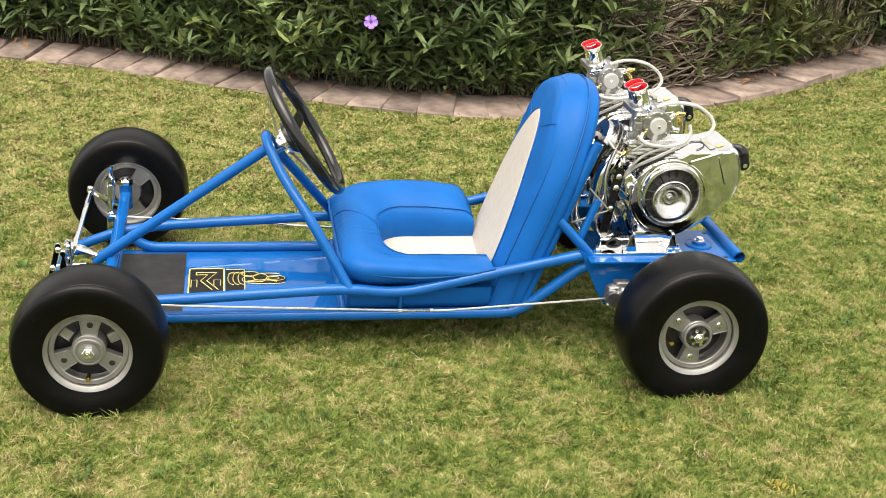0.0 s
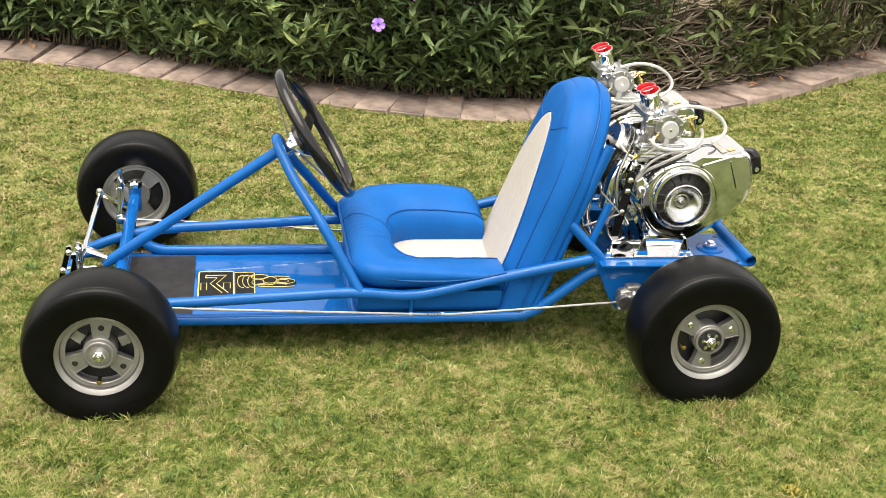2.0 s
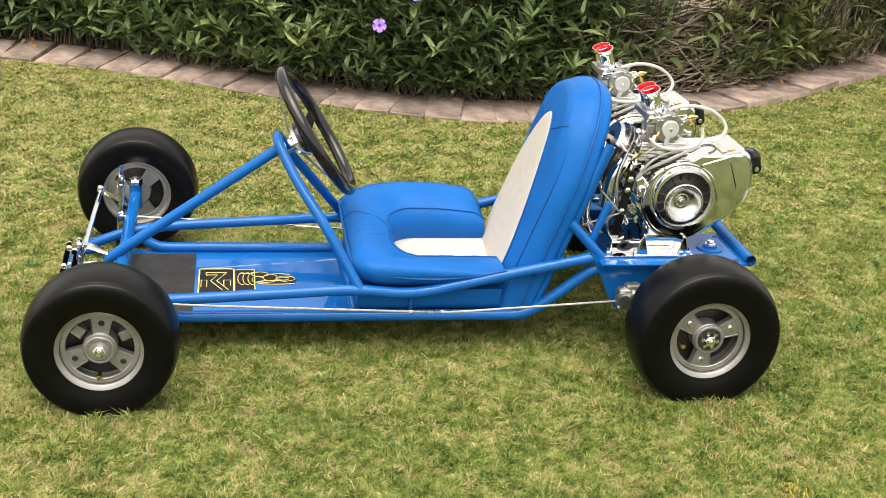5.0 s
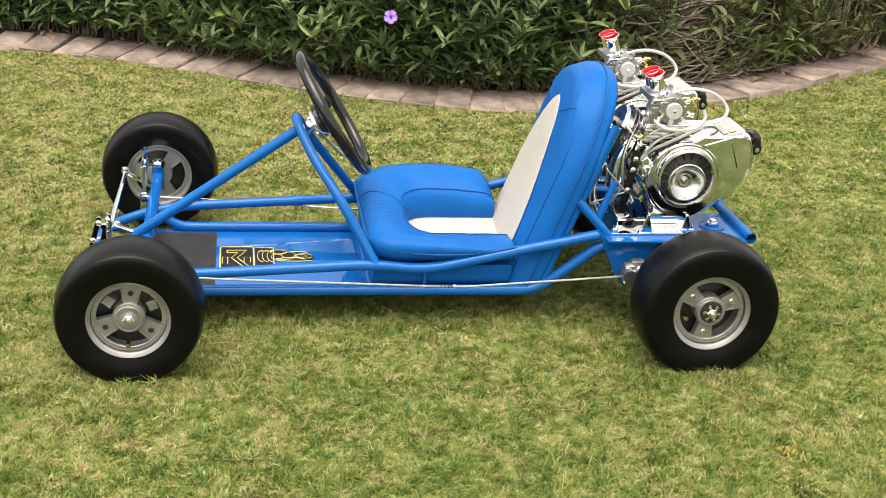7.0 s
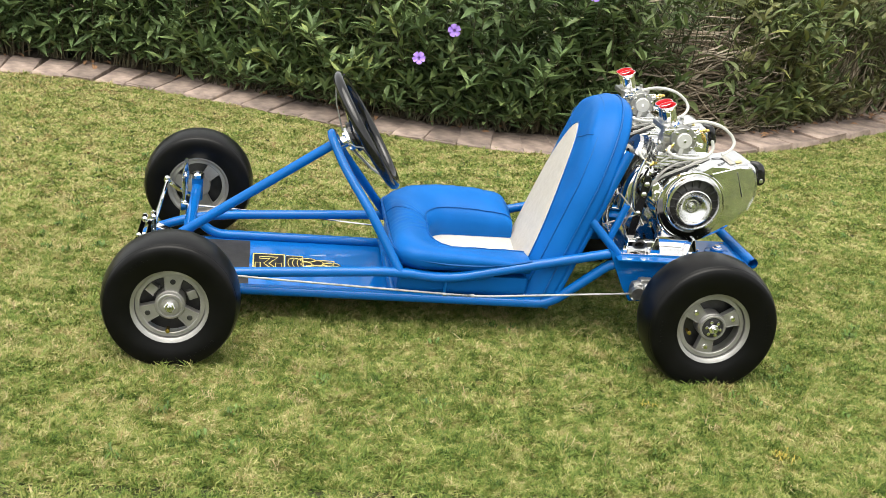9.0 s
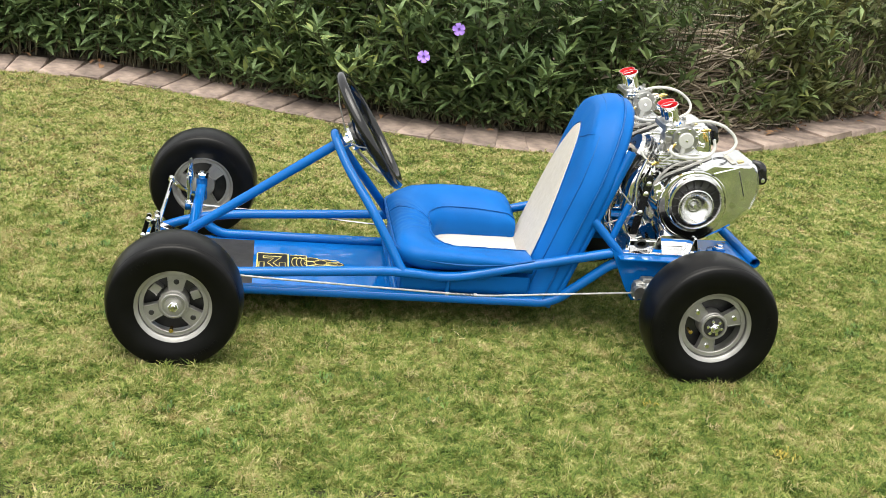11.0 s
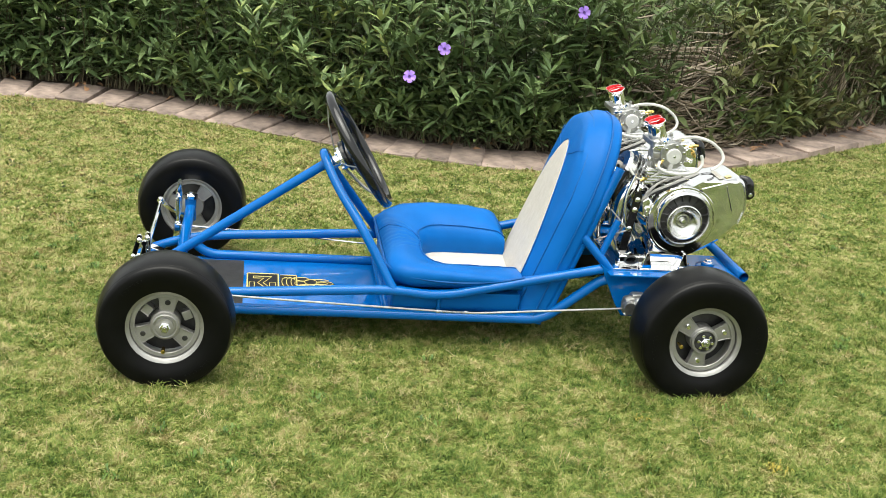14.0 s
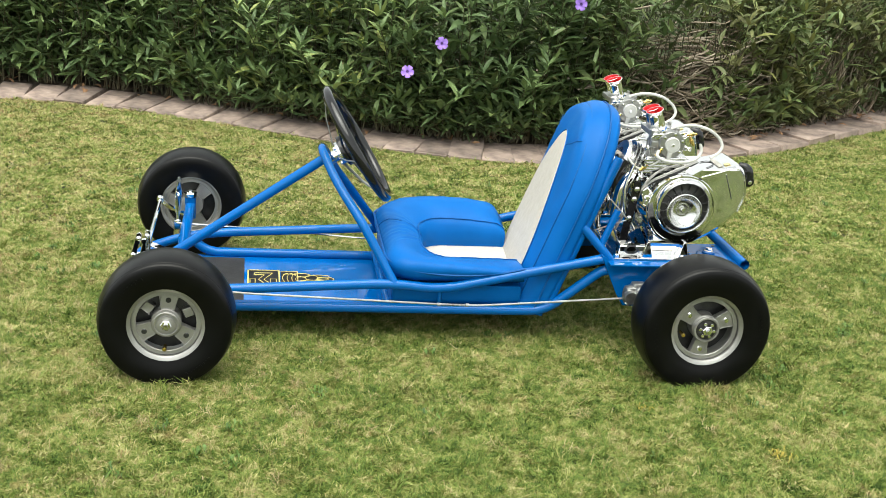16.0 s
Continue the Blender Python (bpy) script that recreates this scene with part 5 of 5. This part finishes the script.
    lathe(bm, [(0.0045, 0.008), (0.0045, 0.011), (0, 0.012)], 12, eplace(0.1410, 0.014, 0.062, OUT))
    kpart("handle_bolt", bm, CHROME, pull)

    # carburettor
    cx, cy, cz = -0.030, 0.028, 0.131
    bm = bmesh.new()
    lathe(bm, [(0, -0.02), (0.0275, -0.02), (0.0285, -0.014), (0.0285, -0.003), (0.0265, 0.0), (0.020, 0.0005), (0.0, 0.0005)], 36, eplace(cx, cy, cz, OUT))
    block(bm, cx + EX - 0.030, cx + EX + 0.018, EY + cy + 0.012, EY + cy + 0.062, EZ + cz - 0.022, EZ + cz + 0.020, 0.005)
    block(bm, cx + EX - 0.044, cx + EX - 0.018, EY + cy + 0.006, EY + cy + 0.040, EZ + cz - 0.030, EZ + cz + 0.006, 0.004)
    lathe(bm, [(0.012, -0.02), (0.012, 0.02), (0.008, 0.024), (0, 0.024)], 16, eplace(cx - 0.034, cy + 0.02, cz + 0.006))
    block(bm, cx + EX - 0.046, cx + EX + 0.018, EY + cy + 0.018, EY + cy + 0.086, EZ + cz + 0.014, EZ + cz + 0.026, 0.003)
    for dx, dy in ((-0.032, 0.022), (0.016, 0.022), (-0.032, 0.08), (0.016, 0.08)):
        hexagon(bm, 0.0042, 0.006, eplace(cx + dx, cy + dy, cz + 0.025))
    carb = kpart("carburetor", bm, CAST, root, "polished carburettor with round diaphragm cover")
    bm = bmesh.new()
    lathe(bm, [(0.0165, 0.0), (0.0165, 0.0035), (0.0150, 0.005), (0, 0.0055)], 32, eplace(cx, cy, cz, OUT))
    slab(bm, [(EX + cx - 0.007, EZ + cz - 0.010), (EX + cx + 0.003, EZ + cz - 0.010), (EX + cx - 0.002, EZ + cz - 0.031), (EX + cx - 0.010, EZ + cz - 0.031)], EY + cy - 0.004, EY + cy + 0.001, 0.001)
    cover = kpart("diaphragm_cover", bm, ZINC, carb, "pale round diaphragm cover")
    bm = bmesh.new()
    hexagon(bm, 0.003, 0.003, eplace(cx, cy - 0.005, cz, OUT))
    kpart("cover_screw", bm, CHROME, carb)
    for k in range(6):
        a = radians(20 + 60 * k)
        bm = bmesh.new()
        lathe(bm, [(0.0032, 0.0), (0.0032, 0.0025), (0.0, 0.0035)], 10, eplace(cx + 0.0228 * math.cos(a), cy, cz + 0.0228 * math.sin(a), OUT))
        kpart("cover_screw", bm, CHROME, carb)
    for px, py, pz, r, h, turn in ((-0.040, 0.004, 0.018, 0.0055, 0.018, 70), (-0.046, 0.010, -0.012, 0.005, 0.022, -60), (-0.022, 0.000, 0.028, 0.0045, 0.016, 20), (0.026, 0.010, 0.016, 0.005, 0.018, 55), (0.030, 0.014, -0.008, 0.0055, 0.016, 95), (-0.030, 0.006, -0.030, 0.004, 0.014, -20)):
        bm = bmesh.new()
        m3 = eplace(cx + px, cy + py, cz + pz) @ pose(0, 0, 0, 35, turn, 0)
        lathe(bm, [(0, 0), (r, 0), (r, h * 0.4), (r * 0.65, h * 0.45), (r * 0.65, h * 0.8), (r * 0.9, h * 0.8), (r * 0.9, h), (0, h)], 10, m3)
        kpart("adjuster_screw", bm, CHROME, carb)
    bm = bmesh.new()
    slab(bm, [(EX + cx - 0.045, EZ + cz + 0.012), (EX + cx - 0.038, EZ + cz + 0.018), (EX + cx + 0.030, EZ + cz + 0.026), (EX + cx + 0.032, EZ + cz + 0.021), (EX + cx - 0.030, EZ + cz + 0.008)], EY + cy + 0.006, EY + cy + 0.010, 0.001)
    kpart("throttle_lever", bm, CHROME, carb)
    bm = bmesh.new()
    for k in range(9):
        lathe(bm, [(0.0055, -0.0006), (0.0068, 0), (0.0055, 0.0006)], 10, eplace(cx - 0.036, cy + 0.002, cz - 0.006 - k * 0.0022))
    kpart("return_spring", bm, CAST, carb)
    # two trumpets, leaning forward
    for k, dy in enumerate((0.052, 0.078)):
        tilt = eplace(cx - 0.020, cy + dy - 0.012, cz + 0.024) @ pose(0, 0, 0, 4, -20, 0)
        bm = bmesh.new()
        lathe(bm, [(0.0175, 0.0), (0.0175, 0.004), (0.0150, 0.006), (0.0148, 0.030), (0.0160, 0.036), (0.0182, 0.0395), (0.0190, 0.0415), (0.0183, 0.0430), (0.0172, 0.0428)], 32, tilt)
        stack = kpart("intake_trumpet", bm, CHROME, root, "chromed intake trumpet with a bright red mouth")
        bm = bmesh.new()
        lathe(bm, [(0.0186, 0.0431), (0.0160, 0.0410), (0.0142, 0.0360), (0.0130, 0.026), (0.0125, 0.010), (0, 0.010)], 32, tilt)
        kpart("trumpet_mouth", bm, RED, stack, "red anodised mouth")
    # fuel lines and brass unions
    bm = bmesh.new()
    sweep(bm, smooth(espan([(-0.026, 0.060, 0.158), (0.000, 0.060, 0.166), (0.030, 0.060, 0.167), (0.060, 0.060, 0.159), (0.082, 0.056, 0.142), (0.089, 0.050, 0.126), (0.080, 0.046, 0.112), (0.062, 0.044, 0.102)]), 0.03), 0.0034, 10)
    kpart("fuel_hose", bm, HOSE, root, "milky clear fuel hose loop")
    bm = bmesh.new()
    sweep(bm, smooth(espan([(-0.060, 0.020, 0.120), (-0.067, 0.012, 0.110), (-0.052, 0.006, 0.102), (-0.018, 0.002, 0.099), (0.016, 0.004, 0.106), (0.030, 0.012, 0.122), (0.026, 0.016, 0.138)]), 0.025), 0.0034, 10)
    kpart("fuel_hose", bm, HOSE, root, "milky clear fuel hose loop")
    for px, py, pz, turn in ((-0.062, 0.020, 0.114, 40), (0.008, 0.016, 0.140, -30), (0.004, 0.020, 0.156, 80), (-0.088, 0.028, 0.078, 60)):
        bm = bmesh.new()
        m3 = eplace(px, py, pz) @ pose(0, 0, 0, 0, turn, 0)
        hexagon(bm, 0.0046, 0.007, m3)
        lathe(bm, [(0.0030, -0.007), (0.0030, 0.010), (0.0022, 0.013), (0, 0.013)], 10, m3)
        kpart("brass_union", bm, BRASS, root, "small brass hose union")
    # cylinder and fins, lying forward under the carburettor
    lie = eplace(-0.062, 0.090, 0.058) @ pose(0, 0, 0, 0, -62, 0)
    bm = bmesh.new()
    prof = [(0, -0.01), (0.024, -0.01)]
    for k in range(7):
        z = 0.0 + k * 0.0085
        prof += [(0.024, z), (0.044, z + 0.0008), (0.044, z + 0.0030), (0.024, z + 0.0038)]
    prof += [(0.024, 0.062), (0.038, 0.062), (0.036, 0.070), (0.018, 0.072), (0.016, 0.066), (0, 0.066)]
    lathe(bm, prof, 36, lie)
    cylinder = kpart("cylinder", bm, POLISHED, root, "finned polished cylinder")
    bm = bmesh.new()
    lathe(bm, [(0.008, 0.066), (0.008, 0.078), (0.006, 0.080), (0.006, 0.096), (0.004, 0.098), (0, 0.098)], 14, lie)
    kpart("spark_plug", bm, CREAM, cylinder)
    # reed block between cylinder and carburettor
    bm = bmesh.new()
    slab(bm, [(EX - 0.085, EZ + 0.068), (EX + 0.012, EZ + 0.085), (EX + 0.004, EZ + 0.104), (EX - 0.080, EZ + 0.104)], EY + 0.030, EY + 0.110, 0.004)
    for k in range(5):
        block(bm, EX - 0.088, EX + 0.016, EY + 0.024, EY + 0.112, EZ + 0.070 + k * 0.0065, EZ + 0.0722 + k * 0.0065, 0)
    kpart("reed_block", bm, POLISHED, root)
    # exhaust: elbow and stub ahead of the engine
    bm = bmesh.new()
    sweep(bm, smooth(espan([(-0.070, 0.060, 0.050), (-0.105, 0.050, 0.060), (-0.122, 0.048, 0.030), (-0.128, 0.050, -0.030)]), 0.04), 0.0165, 16)
    lathe(bm, [(0.010, 0.0), (0.030, 0.001), (0.030, 0.005), (0.022, 0.006)], 24, eplace(-0.090, 0.052, 0.056) @ pose(0, 0, 0, 0, -70, 0))
    kpart("exhaust", bm, CHROME, root, "chromed exhaust elbow")
    # cables
    for k, (r, mat, pts) in enumerate((
            (0.0030, SATIN, [(0.030, 0.030, 0.098), (-0.030, 0.012, 0.076), (-0.080, 0.020, 0.050), (-0.110, 0.030, -0.03)]),
            (0.0030, DARKMETAL, [(0.034, 0.038, 0.094), (-0.020, 0.020, 0.070), (-0.075, 0.028, 0.046), (-0.120, 0.040, -0.02), (-0.135, 0.045, -0.06)]),
            (0.0026, SATIN, [(-0.010, 0.026, 0.090), (-0.060, 0.016, 0.078), (-0.100, 0.020, 0.020), (-0.128, 0.040, -0.06)]),
            (0.0034, BLACK, [(-0.128, 0.095, 0.102), (-0.130, 0.060, 0.070), (-0.110, 0.040, 0.020), (-0.085, 0.040, -0.02)]),
            (0.0024, HOSE, [(-0.050, 0.022, 0.100), (-0.095, 0.030, 0.070), (-0.118, 0.060, 0.100)]))):
        bm = bmesh.new()
        sweep(bm, smooth(espan(pts), 0.04), r, 8)
        kpart("cable", bm, mat, root)
    for pts, r, mat in (([(-0.150, 0.020, 0.012), (-0.112, 0.012, -0.028)], 0.0016, CAST), ([(-0.178, 0.024, -0.058), (-0.114, 0.012, -0.030)], 0.0016, CAST),
                        ([(-0.130, 0.060, 0.070), (-0.160, 0.060, 0.020), (-0.172, 0.058, -0.050), (-0.150, 0.062, -0.085)], 0.0120, CHROME), ([(-0.118, 0.050, 0.090), (-0.140, 0.052, 0.050), (-0.128, 0.058, 0.000), (-0.098, 0.062, -0.020)], 0.0080, BLACK),
                        ([(-0.105, 0.030, 0.085), (-0.122, 0.026, 0.040), (-0.118, 0.022, -0.010), (-0.092, 0.024, -0.055)], 0.0042, POLISHED)):
        bm = bmesh.new()
        sweep(bm, smooth(espan(pts), 0.035), r, 12)
        kpart("pipe", bm, mat, root)
    # slotted black bracket at the front
    bm = bmesh.new()
    tiltm = eplace(-0.110, 0.014, -0.032) @ pose(0, 0, 0, 0, 9, 0)
    slab(bm, [(-0.0075, -0.085), (0.0075, -0.085), (0.0085, 0.080), (0.004, 0.088), (-0.004, 0.088), (-0.0085, 0.080)], -0.002, 0.002, 0.0008, tiltm)
    bracket = kpart("bracket", bm, BLACK, root, "black slotted steel bracket")
    for dz in (0.070, 0.048, 0.006):
        bm = bmesh.new()
        lathe(bm, [(0.0062, 0.0), (0.0062, 0.0015), (0.0045, 0.002), (0.004, 0.005), (0, 0.006)], 14, tiltm @ place(0, -0.002, dz, OUT))
        kpart("bracket_bolt", bm, CHROME, bracket)
    # chromed mount under the crankcase
    bm = bmesh.new()
    m0, m1 = EY - 0.012, EY + 0.105
    turned = pose(0, 0, 0, 0, 0, 90)      # the outline's first axis runs along y
    slab(bm, [(m0 + 0.030, 0.1985), (m0 + 0.014, 0.222), (m0 + 0.013, 0.2335), (m0 + 0.020, 0.2395), (m0 + 0.070, 0.262), (m0 + 0.090, 0.262), (m1, 0.1985)], -0.018, 0.060, 0.003, turned)
    slab(bm, [(m0 + 0.024, 0.1985), (m0 + 0.008, 0.214), (m0 + 0.008, 0.224), (m0 + 0.016, 0.230), (m0 + 0.075, 0.248), (m1, 0.1985)], 0.062, 0.124, 0.003, turned)
    block(bm, -0.142, 0.040, m0, m1, 0.1972, 0.2000, 0.0006)
    for px in (-0.062, 0.018):
        slab(bm, [(px - 0.012, 0.2), (px + 0.012, 0.2), (px + 0.003, 0.236), (px - 0.003, 0.236)], m0 + 0.004, m0 + 0.030, 0.002)
    mount = kpart("engine_mount", bm, CHROME, root, "chromed engine mount")
    # dark oval in place of an opening: its shade is given as colour
    bm = bmesh.new()
    lathe(bm, [(0.016, 0), (0.016, 0.003), (0.011, 0.004), (0.010, -0.004), (0, -0.004)], 20, place(-0.097, m0 + 0.011, 0.217, OUT) @ Matrix.Diagonal((1.0, 0.62, 1, 1)))
    kpart("mount_opening_shade", bm, DARKMETAL, mount)
    for px in (-0.128, 0.014, 0.028):
        bm = bmesh.new()
        hexagon(bm, 0.0075, 0.008, place(px, m0 + 0.008, 0.200))
        lathe(bm, [(0.0042, 0.2), (0.0042, 0.214), (0, 0.215)], 10, place(px, m0 + 0.008, 0))
        kpart("mount_bolt", bm, CHROME, mount)
    bm = bmesh.new()
    block(bm, -0.035, 0.02, EY + 0.02, EY + 0.10, 0.2, 0.225, 0.003)
    kpart("mount_foot", bm, CHROME, mount)
    # lug on the shroud's front
    bm = bmesh.new()
    slab(bm, [(EX - 0.088, EZ + 0.035), (EX - 0.076, EZ + 0.044), (EX - 0.058, EZ + 0.020), (EX - 0.070, EZ - 0.002), (EX - 0.084, EZ + 0.006)], EY + 0.010, EY + 0.032, 0.003)
    hexagon(bm, 0.006, 0.006, eplace(-0.076, 0.010, 0.020, OUT))
    kpart("shroud_lug", bm, CHROME, root)
    return root


near_engine = engine()
copy_thing(near_engine, Matrix.Translation((-0.006, 0.300, 0.004)))
